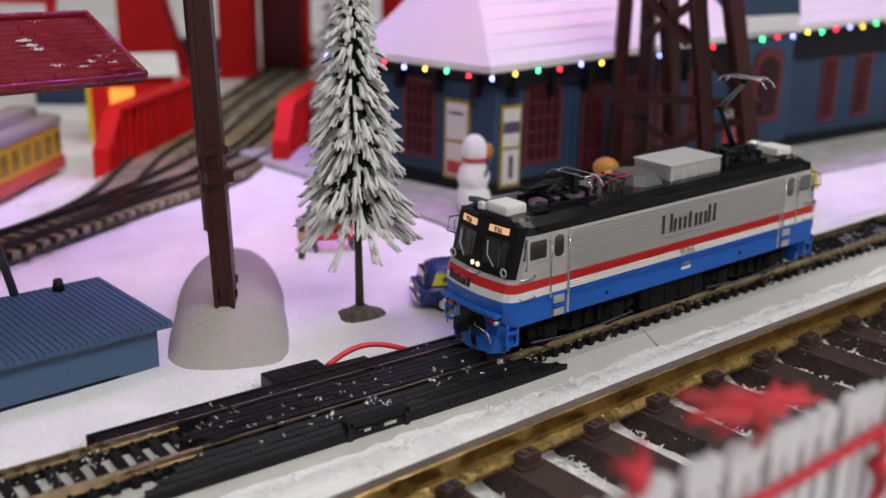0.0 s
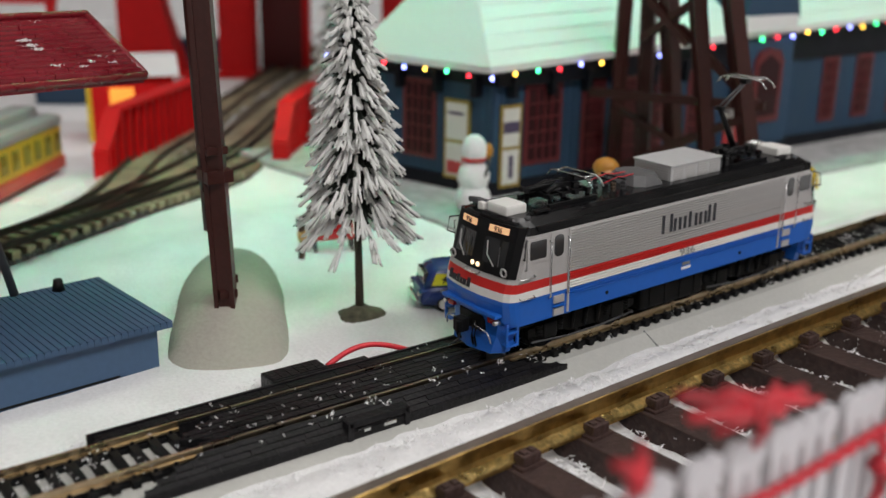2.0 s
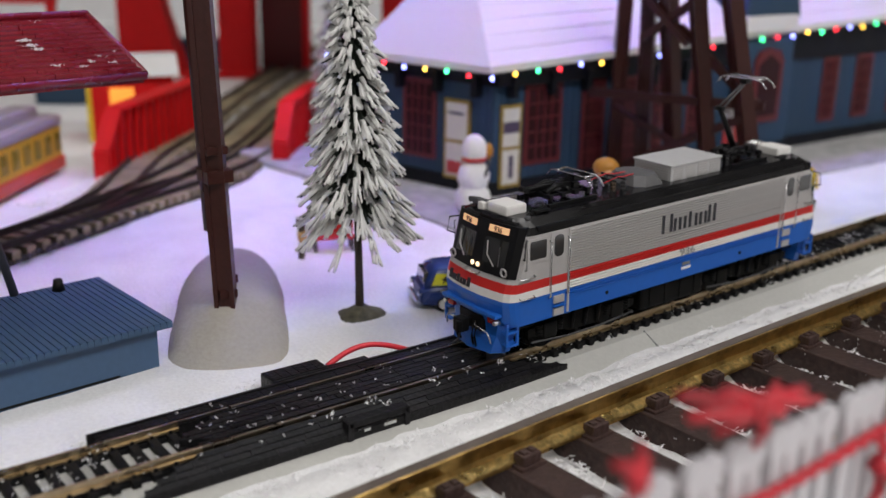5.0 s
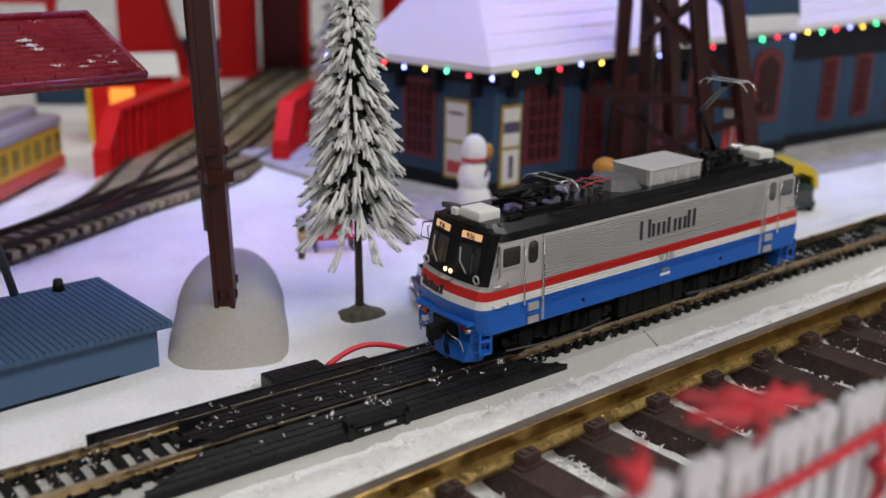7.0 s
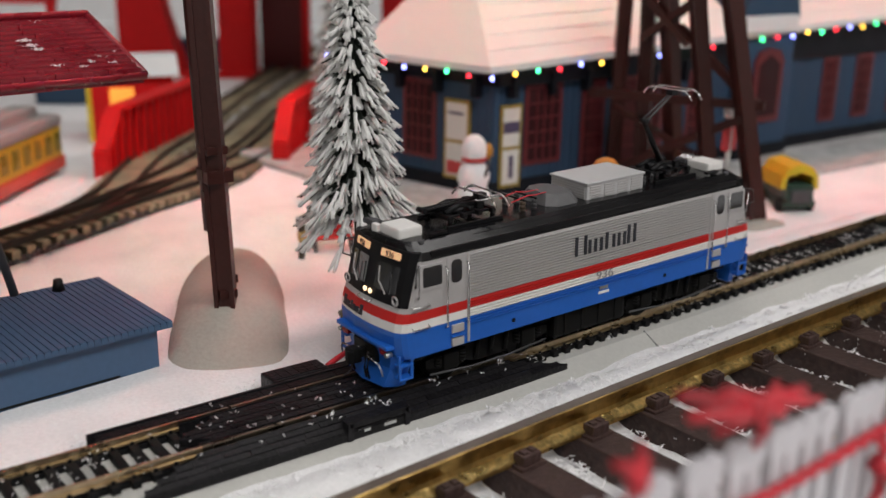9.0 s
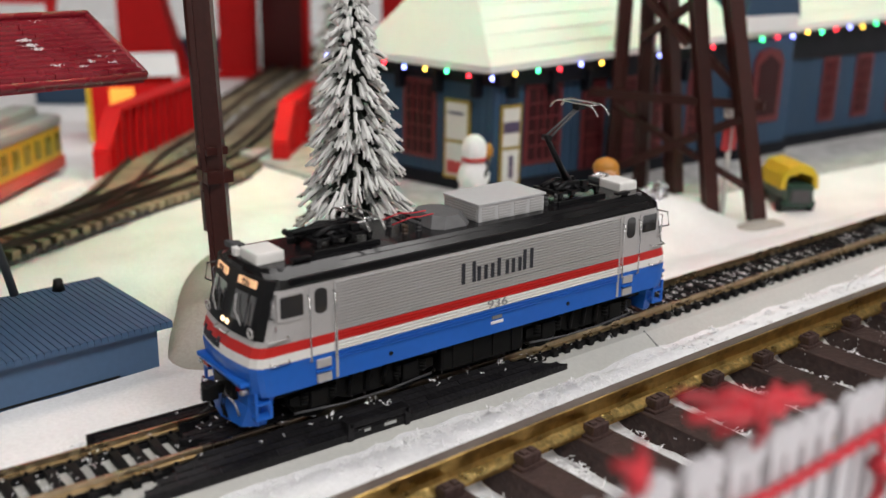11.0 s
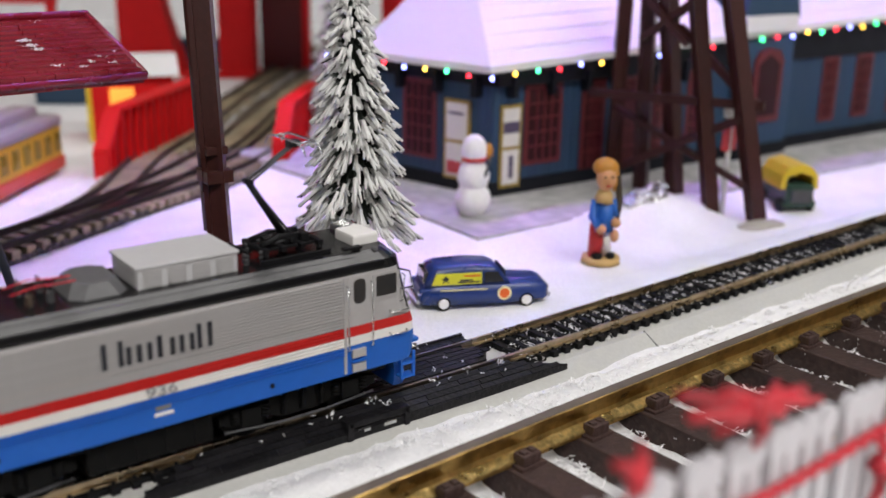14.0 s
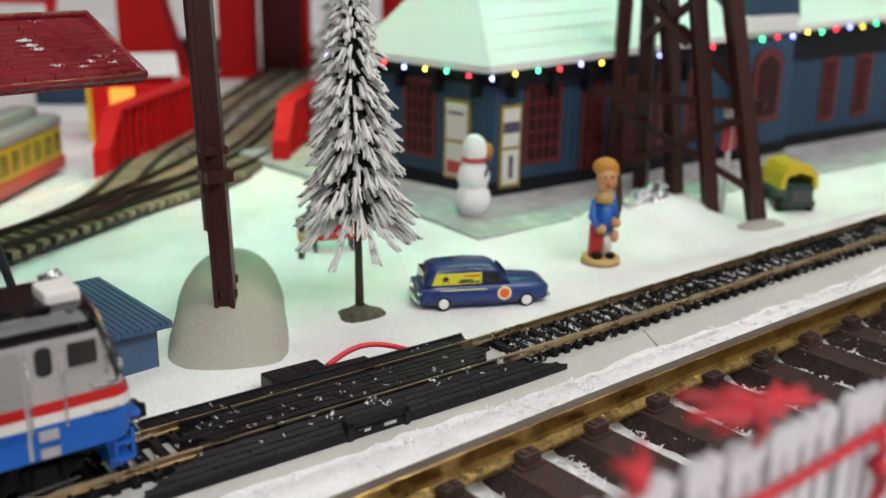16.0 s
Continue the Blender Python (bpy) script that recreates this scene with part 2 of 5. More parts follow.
tagged(part("ground", bm, SNOW), "white snow sheet covering the layout table", "ground", kind="structure")

for name, a in (("wall_north", (-1600, 2700, 2400, 2440, -20, 1900)), ("wall_south", (-1600, 2700, -2640, -2600, -20, 1900)),
                ("wall_west", (-1640, -1600, -2640, 2440, -20, 1900)), ("wall_east", (2700, 2740, -2640, 2440, -20, 1900))):
    tagged(part(name, box(*a), ROOM), "plain cream painted room wall", "wall", kind="structure")
tagged(part("ceiling", box(-1600, 2700, -2640, 2440, 1900, 1940), ROOM), "plain pale ceiling", "ceiling", kind="structure")

# ---- near track ----
bm = bmesh.new()
sweep(bm, [(-15.4, -5.0), (18.0, -5.0), (20, -9), (20, -13), (-23.5, -13), (-22.8, -8.8)], steps(-420, 900, 80))
tagged(part("roadbed", bm, ROADBED), "pale grey plastic roadbed with sloped shoulders under the small track", "roadbed", kind="structure")
joint = thing("roadbed_joint", "thin dark joint across the grey roadbed", "joint", kind="structure")
part("seam", prism(bmesh.new(), [(-22.9, -9.2), (-14.6, -5.0), (-14.6, -4.6), (-22.9, -8.65)], "x", 69.6, 70.0), DKGREY, joint).location = (0, bend(70) * MM, (rise(70) + 0.05) * MM)

track = thing("small_track", "small gauge track with tarnished nickel rails and black ties", "track", kind="structure")
for y in (-8.9, 8.9):
    prof = [(y - 1.15, -2.6), (y + 1.15, -2.6), (y + 1.1, -2.1), (y + 0.3, -1.8), (y + 0.3, -0.9), (y + 0.55, -0.7), (y + 0.5, -0.05), (y + 0.3, 0),
            (y - 0.3, 0), (y - 0.5, -0.05), (y - 0.55, -0.7), (y - 0.3, -0.9), (y - 0.3, -1.8), (y - 1.1, -2.1)]
    # the stretch inside the rerailer has its dark reflection painted in
    for x0, x1, n, m in ((-420, -100, 30, RAIL), (-100, 8, 16, RAIL_DIM), (8, 900, 80, RAIL)):
        part("rail", sweep(bmesh.new(), prof, steps(x0, x1, n)), m, track)
for y in (-8.9, 8.9):
    part("tie_strip", sweep(bmesh.new(), [(y - 1.6, -4.98), (y + 1.6, -4.98), (y + 1.4, -3.4), (y - 1.4, -3.4)], steps(-300, 640, 60)), TIE, track)
tie_mesh = None
x = -262.0
while x < 620:
    if not -99 < x < 12:
        if tie_mesh is None:
            bm = box(-1.25, 1.25, -12.3, 12.3, -4.9, -2.7, bev=0.2)
            for y in (-8.9, 8.9):
                for s in (-1, 1):
                    bx(bm, -0.5, 0.5, y + s * 1.0 - 0.45, y + s * 1.0 + 0.45, -2.75, -2.0)
            tie = part("tie", bm, TIE, track)
            tie_mesh = tie.data
        else:
            tie = new("tie", tie_mesh)
            tie.parent = track
        tie.location = (x * MM, bend(x) * MM, rise(x) * MM)
        tie.rotation_euler = (0, 0, random.uniform(-0.015, 0.015))
    x += 5.7

# ---- rerailer ----
rerailer = thing("rerailer", "black plastic rerailer track section moulded as planks, dusted with snow", "rerailer")


def planked(name, poly, y0, y1, ztop, rows, label, slope=0.0):
    """A plate with rows of planks on it. poly gives the x range of each row by its relative place."""
    base = bmesh.new()
    n = rows
    pts_lo, pts_hi = [], []
    w = (y1 - y0) / n
    for i in range(n + 1):
        y = y0 + w * i
        a, b = poly(min(max((y - y0) / (y1 - y0), 0), 1))
        pts_lo.append((a, y + bend(a)))
        pts_hi.append((b, y + bend(b)))
    prism(base, pts_lo + pts_hi[::-1], "z", -5.0, ztop - 0.35)
    tilt = Matrix.Identity(4)
    tilt[2][1], tilt[2][3] = slope, slope * -y1
    base.transform(tilt)
    plate = part(name, base, DECK, rerailer, label)
    for i in range(n):
        a, b = poly((i + 0.5) / n)
        x = a + 0.3
        k = 0
        while x < b - 1:
            ln = random.choice((9, 13, 17, 21)) if k else random.choice((5, 8, 12))
            e = min(x + ln, b - 0.3)
            xm = (x + e) / 2
            bm = box(x + 0.18, e - 0.18, y0 + w * i + 0.17 + bend(xm), y0 + w * (i + 1) - 0.17 + bend(xm), ztop - 0.5, ztop + random.uniform(-0.06, 0.06))
            bm.transform(tilt)
            part("plank", bm, DECK, plate)
            x = e
            k += 1


planked("centre_deck", lambda v: (-104 + 26 * abs(v - 0.42), 10 - 24 * abs(v - 0.55)), -6.6, 6.8, -0.3, 5, "planked deck between the rails")
planked("near_deck", lambda v: (-121 + 22 * v ** 1.5, 28 - 22 * v), -18.8, -10.4, -0.4, 4, "planked ramp outside the near rail", 0.38)
planked("far_deck", lambda v: (-124 + 3 * v, 6 + 3 * v), 10.4, 14.6, -0.4, 1, "narrow strip outside the far rail")
part("far_rim", sweep(bmesh.new(), [(14.4, -5), (15.4, -5), (15.4, 0.1), (14.4, 0.1)], steps(-124, 8, 24)), DECK, rerailer)
bm = box(-65.5, -45, 15, 24, -5, 0.2, bev=0.7)
bx(bm, -45.5, -30, 15, 18, -5, -0.1, bev=0.5)
part("terminal_box", bm, DECK, rerailer)
for i in range(6):
    part("plank", box(-64.6 + i * 3.2, -61.7 + i * 3.2, 16, 23, 0.0, 0.45), DECK, rerailer)
part("near_socket", box(-59, -38, -20.2, -16.0, -3.0, -1.0, bev=0.3), DECK, rerailer)
part("socket_side", box(-59.5, -57.5, -20.2, -17.0, -7.5, -1.1, bev=0.2), DECK, rerailer)
part("socket_side", box(-39.5, -37.6, -20.2, -17.0, -7.5, -1.1, bev=0.2), DECK, rerailer)
for x in (-53.5, -44.5):
    part("contact", box(x - 2.2, x + 2.2, -19.8, -17.2, -5.6, -4.2, bev=0.3), CHROME, rerailer, "bright metal contact")
for y in (-6.9, 7.1):
    part("guard_rail", sweep(bmesh.new(), [(y - 0.2, -4.9), (y + 0.25, -4.9), (y + 0.25, -0.15), (y - 0.2, -0.15)], steps(-100, 2, 20)), DECK, rerailer)
wire = tube(bmesh.new(), [(-44 + 30 * t, 18.6 + 2 * math.sin(3.14 * t) - 2.0 * t, -2.0 + 4.6 * math.sin(3.14 * (0.08 + 0.88 * t))) for t in steps(0, 1, 16)], 0.95, 8)
tagged(part("red_wire", wire, RED_WIRE), "bright red insulated wire looping from the terminal box", "wire")

# ---- large track in front ----
big = thing("large_track", "large gauge track with brass rails on brown ties in snow", "track", kind="structure")


def big_rail(y):
    prof = [(y - 4.3, -4.4), (y + 4.3, -4.4), (y + 4.2, -3.0), (y + 1.3, -1.6), (y + 0.8, -0.6), (y + 0.8, 1.8), (y + 1.9, 2.6), (y + 1.9, 4.2), (y + 1.5, 4.6),
            (y - 1.5, 4.6), (y - 1.9, 4.2), (y - 1.9, 2.6), (y - 0.8, 1.8), (y - 0.8, -0.6), (y - 1.3, -1.6), (y - 4.2, -3.0)]
    rail = part("rail", sweep(bmesh.new(), prof, steps(-300, 700, 60), big_bend), BRASS, big, "tarnished brass rail")
    part("rail_head", sweep(bmesh.new(), [(y - 1.7, 4.4), (y + 1.7, 4.4), (y + 1.5, 4.75), (y - 1.5, 4.75)], steps(-300, 700, 60), big_bend), BRASS_TOP, rail, "dull worn rail head")
    # strip added on the foot to paint its highlight line
    part("rail_foot", sweep(bmesh.new(), [(y - 4.5, -3.3), (y - 4.2, -2.7), (y - 1.9, -1.5), (y - 1.9, -2.4), (y - 4.2, -3.4)], steps(-300, 700, 60), big_bend), BRASS_FOOT_GLINT, rail, "brass foot edge with a painted highlight")


big_rail(-54.9)
big_rail(-111.4)
tm = cm = None
for i in range(-9, 22):
    x = -3 + i * 28.4
    if tm is None:
        bm = box(-6.3, 6.3, -127, -45.2, -17.5, -4.4, bev=0.8)
        tie = part("tie", bm, BROWN_TIE, big)
        tm = tie.data
        chairs = box(-4.6, 4.6, -63.4, -47.4, -4.6, -3.5, bev=0.3)
        for s, w in ((-60.4, 2.2), (-49.4, 2.2)):
            bx(chairs, -3.4, 3.4, s - w, s + w, -3.8, -0.5, bev=0.5)
            bx(chairs, -2.6, -0.6, s - 1.2, s + 1.2, -0.6, 0.1, bev=0.3)
            bx(chairs, 0.6, 2.6, s - 1.2, s + 1.2, -0.6, 0.1, bev=0.3)
        chair = part("rail_chair", chairs, BROWN_TIE, tie)
        cm = chair.data
    else:
        tie = new("tie", tm)
        tie.parent = big
        chair = new("rail_chair", cm)
        chair.parent = tie
    tie.location = (x * MM, big_bend(x) * MM, 0)
    tie.rotation_euler = (0, 0, 0.058 - 0.00018 * x)

# ---- snow crumbs ----
def crumbs(name, label, spots, seed):
    rng = random.Random(seed)
    vs, fs = [], []
    for cx, cy, cz, spread, count, size in spots:
        for _ in range(count):
            p = Vector((cx + rng.gauss(0, spread), cy + rng.gauss(0, spread), cz + abs(rng.gauss(0, spread * 0.3))))
            for _k in range(2):
                d = Vector((rng.gauss(0, 1), rng.gauss(0, 1), rng.gauss(0, 0.7))).normalized() * size * rng.uniform(0.6, 1.6)
                w = d.orthogonal().normalized() * size * 0.28
                u = d.cross(w).normalized() * size * 0.28
                b = len(vs)
                vs += [(p - d) * MM, (p + w) * MM, (p - w * 0.5 + u) * MM, (p - w * 0.5 - u) * MM, (p + d) * MM]
                fs += [(b, b + 1, b + 2), (b, b + 2, b + 3), (b, b + 3, b + 1), (b + 4, b + 2, b + 1), (b + 4, b + 3, b + 2), (b + 4, b + 1, b + 3)]
    me = bpy.data.meshes.new(name)
    me.from_pydata([tuple(v) for v in vs], [], fs)
    me.materials.append(FLAKE)
    return tagged(new(name, me), label, "snow", kind="stuff")


rng = random.Random(4)
spots = []
for i in range(300):
    x = rng.uniform(-150, 330)
    lo, hi = -47.0 + big_bend(x), -28.5 + bend(x)
    v = rng.random()
    y = lo + (hi - lo) * v
    spots.append((x, y, ground_height(x, y) + 0.2, 1.5, 8, 0.85))
for i in range(170):
    x = -130 + 420 * rng.random()
    y = -27.0 + rng.gauss(0, 1.4) + bend(x)
    spots.append((x, y, ground_height(x, y) + 0.2, 1.0, 8, 0.75))
for i in range(-5, 10):
    for _ in range(44):
        x = -3 + (i + 0.5) * 28.4 + rng.uniform(-8, 8)
        y = -61 - 58 * rng.random() ** 1.6 + big_bend(x)
        spots.append((x, y, ground_height(x, y) + 1.2, 2.2, 12, 1.05))
for i in range(240):
    x = rng.uniform(-90, 280)
    spots.append((x, rng.uniform(-120, -50) + big_bend(x), -4.0, 0.6, 2, 0.28))
crumbs("loose_snow", "loose crumbs of white artificial snow beside the tracks", spots, 5)
spots = [(-48, -13, 0, 1.2, 9, 0.62), (-22, -12, 0, 1.0, 7, 0.6), (-60, -3, 0, 0.8, 5, 0.55), (-62, -15, 0.2, 1.2, 9, 0.62), (-44, -17, 0.6, 1, 6, 0.55), (4, -13, 0, 0.8, 5, 0.55),
         (-94, 0, -0.8, 2, 7, 0.6), (-84, 4, -0.2, 1, 4, 0.4), (-114, -7, -2.5, 3, 16, 0.45), (-128, 2, -3, 3.5, 22, 0.5), (-140, -3, -3, 4, 22, 0.5), (-30, 4, 0, 1.5, 5, 0.35), (14, -12, -1.5, 3, 14, 0.45)]
for i in range(330):
    x = rng.uniform(14, 360)
    y = rng.gauss(0, 5.5)
    spots.append((x, y + bend(x), -3.6 + rise(x), 1.4, 8, 0.55))
for x, y, n in ((-100, 63, 26), (-118, 64, 30), (-88, 16.5, 10), (-70, 24, 10), (-124, 18, 10)):
    spots.append((x, y, -4.6, 2.6, n * 2, 0.8))
for i in range(60):
    spots.append((rng.uniform(-110, 25), rng.uniform(-18, 14), -0.1, 0.4, 2, 0.5))
crumbs("scattered_snow", "scattered snow crumbs on ties and deck planks", spots, 6)

# ---- locomotive: local x runs from the leading nose at -84 to the trailing nose at 84 ----
loco = thing("electric_locomotive", "silver model electric locomotive with red, white and blue stripes", "model locomotive", at(84, 0, 0))


def nose(z):
    """Half length of the body at the height z."""
    table = ((12, 81.5), (15, 83.0), (21, 83.8), (25, 83.4), (28.5, 82.2), (30, 81.4), (46, 77.2), (47.2, 76.8), (48, 75.6))
    for (a, u), (b, v) in zip(table, table[1:]):
        if z <= b:
            return u + (v - u) * max(0, (z - a)) / (b - a)
    return table[-1][1]


def half_width(z):
    return 17.9 if z <= 43.6 else 17.9 - (z - 43.6) * 0.42 if z <= 46 else 16.9 - (z - 46) * 2.3


def plan(z, grow=0.0):
    n, w = nose(z) + grow, half_width(z) + grow
    side = [(n - 6.5, -w), (n - 4.6, -w + 0.25), (n - 3.0, -w + 1.1), (n - 1.7, -w + 3.0), (n - 0.7, -w * 0.55), (n, -w * 0.22)]
    right = side + [(x, -y) for x, y in reversed(side)]
    return [(x, y, z) for x, y in right] + [(-x, y, z) for x, y in reversed(right)]


def layer(name, zs, material, label="", smooth=False):
    return part(name, loft(bmesh.new(), [plan(z) for z in zs], smooth), material, loco, label)


layer("blue_skirt", (13.7, 15, 18, 21, 22.4), LBLUE, "bright blue lower body band")
layer("white_band", (22.4, 25.2), LWHITE, "white stripe")
layer("red_band", (25.2, 28.2), LRED, "red stripe")
silver = layer("silver_body", (28.2, 30, 43.6), SILVER, "silver grey upper body")
roof = layer("roof", (43.6, 45.2, 46, 47.2, 48.0), ROOF_BLACK, "black roof")
part("roof_edge", box(-70, 70, -17.6, -16.2, 43.7, 46.1, bev=0.3), LBLACK, loco)
part("roof_edge", box(-70, 70, 16.2, 17.6, 43.7, 46.1, bev=0.3), LBLACK, loco)

# ribbed sides
def ribs(z0, z1, material):
    for s in (-1, 1):
        shared = None
        z = z0
        while z < z1 - 0.3:
            if shared is None:
                rib = part("rib", prism(bmesh.new(), [(s * 17.8, 0.04), (s * 18.35, 0.12), (s * 18.4, 0.46), (s * 17.8, 0.54)], "x", -56, 56), material, loco)
                shared = rib.data
            else:
                rib = new("rib", shared)
                rib.parent = loco
            rib.location = (0, 0, z * MM)
            z += 0.93


ribs(28.4, 43.5, SILVER)
ribs(25.4, 28.2, LRED)
ribs(22.5, 25.2, LWHITE)
ribs(19.8, 22.3, LBLUE)
for s in (-1, 1):
    part("side_seam", box(-10, 56, s * 18.05 - 0.16, s * 18.05 + 0.16, 31.1, 31.35), SILVER_DK, loco)
    for x in (-56.3, 56.3):
        part("panel_edge", box(x - 0.45, x + 0.45, s * 17.95 - 0.3, s * 17.95 + 0.3, 14.2, 43.4, bev=0.15), SILVER, loco)


def rounded(x0, x1, z0, z1, r):
    out = []
    for cx, cz, a0 in ((x1 - r, z1 - r, 0), (x0 + r, z1 - r, 90), (x0 + r, z0 + r, 180), (x1 - r, z0 + r, 270)):
        for k in range(4):
            a = radians(a0 + 30 * k)
            out.append((cx + r * math.cos(a), cz + r * math.sin(a)))
    return out


for e in (-1, 1):
    for s in (-1, 1):
        def lx(x):  # from the nose inward
            return e * (84 - x)

        def rect(x0, x1, z0, z1, r, a, b):
            p = rounded(min(lx(x0), lx(x1)), max(lx(x0), lx(x1)), z0, z1, r)
            return prism(bmesh.new(), p, "y", s * a, s * b)

        fr = part("cab_window", rect(9.4, 18.4, 34.6, 42.6, 0.8, 17.6, 18.25), SILVER, loco, "silver cab side window frame")
        part("pane", rect(10.4, 17.4, 35.6, 41.8, 0.6, 17.7, 18.32), PANE, fr, "dark glass pane")
        door = part("cab_door", rect(19.4, 26.6, 22.6, 43.3, 0.6, 17.6, 18.12), SILVER, loco)
        part("door_stripe", rect(19.45, 26.55, 25.2, 28.2, 0.1, 17.7, 18.16), LRED, door, "red stripe across the door")
        part("door_stripe", rect(19.45, 26.55, 22.62, 25.2, 0.1, 17.7, 18.16), LWHITE, door, "white stripe across the door")
        part("door_pane", rect(20.9, 24.9, 34.8, 42.2, 1.6, 17.7, 18.3), PANE, door, "dark rounded door window")
        for x in (19.0, 27.0):
            part("handrail", tube(bmesh.new(), [(lx(x), s * 18.0, 40.6), (lx(x), s * 19.1, 40.2), (lx(x), s * 19.1, 21.5), (lx(x), s * 18.0, 21.0)], 0.3, 6), CHROME, loco, "bright wire handrail")
        part("grab_iron", tube(bmesh.new(), [(lx(6.2), s * 17.9, 30.4), (lx(6.2), s * 19.0, 30.0), (lx(12.5), s * 19.0, 30.0), (lx(12.5), s * 17.9, 30.4)], 0.25, 6), CHROME, loco)
        part("grab_iron", tube(bmesh.new(), [(lx(6.6), s * 17.9, 23.4), (lx(6.6), s * 18.9, 23.0), (lx(12.5), s * 18.9, 23.0), (lx(12.5), s * 17.9, 23.4)], 0.22, 6), CHROME, loco)
        part("grab_iron", tube(bmesh.new(), [(lx(8.2), s * 18.0, 41.0), (lx(8.0), s * 18.9, 40.6), (lx(8.6), s * 18.9, 33.0), (lx(8.8), s * 18.0, 32.6)], 0.25, 6), CHROME, loco)
        part("step_well", rect(20.6, 26.2, 13.9, 21.6, 0.3, 17.7, 18.0), LBLUE, loco)
        for z in (18.6, 14.2):
            part("step", box(min(lx(21), lx(25.6)), max(lx(21), lx(25.6)), s * 18.2 - 0.5, s * 18.2 + 0.5, z, z + 2.6, bev=0.2), SILVER, loco, "grey step plate")
        part("step_lip", box(min(lx(20.8), lx(25.9)), max(lx(20.8), lx(25.9)), s * 18.2 - 0.9, s * 18.2 + 0.9, 17.4, 17.9, bev=0.15), LBLUE, loco)
        # mirror
        part("mirror", tube(bmesh.new(), [(lx(9.4), s * 17.6, 42.6), (lx(7.0), s * 20.0, 42.0), (lx(6.2), s * 20.4, 37.2), (lx(8.4), s * 17.6, 36.2)], 0.3, 6), DKGREY, loco)

    # front mask, following the raked nose
    bm = bmesh.new()
    zs = (29.8, 32, 38, 43.6, 46.2)
    rows_out = []
    for z in zs:
        n, w = nose(z) + 0.25, half_width(min(z, 43.6))
        pts = [(n - 3.3, -w + 0.75), (n - 1.7, -w + 2.9), (n - 0.7, -w * 0.55), (n, -w * 0.22)]
        pts += [(x, -y) for x, y in reversed(pts)]
        rows_out.append([(x, y, z) for x, y in pts] + [(x - 1.5, y * 0.95, z) for x, y in reversed(pts)])
    loft(bm, rows_out)
    if e < 0:
        bm.transform(Matrix.Diagonal((-1, 1, 1, 1)))
        bmesh.ops.reverse_faces(bm, faces=bm.faces[:])
    mask = part("front_mask", bm, LBLACK, loco, "black windshield surround")

    def face(y, z, out=0.5):
        """A point on the raked front."""
        w = 17.9
        n = nose(z) - 0.7 * min(1, max(0, (abs(y) / w - 0.22) / 0.33)) - (1.0 * max(0, (abs(y) / w - 0.55) / 0.28) if abs(y) > 0.55 * w else 0)
        return Vector((e * (n + out), y, z))

    def patch(y0, y1, z0, z1, out, depth=0.7):
        bm = bmesh.new()
        q = [face(y0, z0, out), face(y1, z0, out), face(y1, z1, out), face(y0, z1, out)]
        b = [v - Vector((e * depth, 0, 0)) for v in q]
        vs = [bm.verts.new(v) for v in q + b]
        for f in ((0, 1, 2, 3), (7, 6, 5, 4), (0, 4, 5, 1), (1, 5, 6, 2), (2, 6, 7, 3), (3, 7, 4, 0)):
            bm.faces.new([vs[k] for k in f])
        bmesh.ops.recalc_face_normals(bm, faces=bm.faces[:])
        return bm

    for y0, y1 in ((-12.6, -2.6), (2.6, 12.6)):
        part("windshield", patch(y0, y1, 33.2, 41.2, 0.45), PANE, loco, "dark glass windshield")
        board = part("number_board", patch(y0 + 0.8, y1 - 0.8, 43.2, 45.2, 0.7, 1.2), BOARD_GLOW, loco, "warm lit number board")
        mid = face((y0 + y1) / 2, 44.2, 0.92)
        bm = lettering("936", 2.5, 0.1)
        bm.transform(Matrix.Translation(mid) @ pose(0, 0, 0, 0, 0, (-90 if e < 0 else 90) + 7 * e * (1 if y0 > 0 else -1)) @ pose(0, 0, 0, -17))
        part("number_mark", bm, LOGO_DARK, board, "dark digits 936")
        part("wiper", tube(bmesh.new(), [face((y0 + y1) / 2 - 1, 32.6, 0.7), face((y0 + y1) / 2 + 2.2, 36, 1.2), face((y0 + y1) / 2 + 3.2, 40.2, 1.0)], 0.25, 5), SILVER, loco)
        part("wiper", tube(bmesh.new(), [face((y0 + y1) / 2 - 3, 33.0, 0.9), face((y0 + y1) / 2 - 2.4, 39.2, 0.9)], 0.2, 5), DKGREY, loco)
    for y in (-1.3, 1.5):
        c = face(y, 31.6, 0.5)
        bm = bmesh.new()
        ball(bm, c, 0.85, 0.6, 1, 1, 10)
        part("headlight", bm, HEADLIGHT if e < 0 else CHROME, loco, "small round headlight")
    for y in (-13.4, 13.4):
        c = face(y, 31.6, 0.8)
        ring = [c + Vector((0.1 * e, 1.35 * math.cos(a), 1.35 * math.sin(a))) for a in steps(0, 6.2832, 12)]
        part("lamp_ring", tube(bmesh.new(), ring, 0.35, 6), SILVER, loco, "round lamp bezel")
    part("grab_iron", tube(bmesh.new(), [face(-3, 29.3, 0), face(-3, 28.9, 1.1), face(4, 28.9, 1.1), face(4, 29.3, 0)], 0.25, 6), CHROME, loco)
    # plain bars in place of the maker's lettering on the nose
    y = 13.0
    for w, h in ((1.8, 3.0), (2.4, 2.0), (1.4, 2.6), (1.3, 2.0), (1.6, 2.0), (1.5, 3.0)):
        part("nose_mark", patch((y - w) * -e, y * -e, 23.6, 23.6 + h, 0.35, 0.5), LOGO_DARK, loco, "dark lettering bar")
        y -= w + 0.55

    # pilot, plow, coupler and hoses
    bm = bmesh.new()
    X = lambda v: e * v
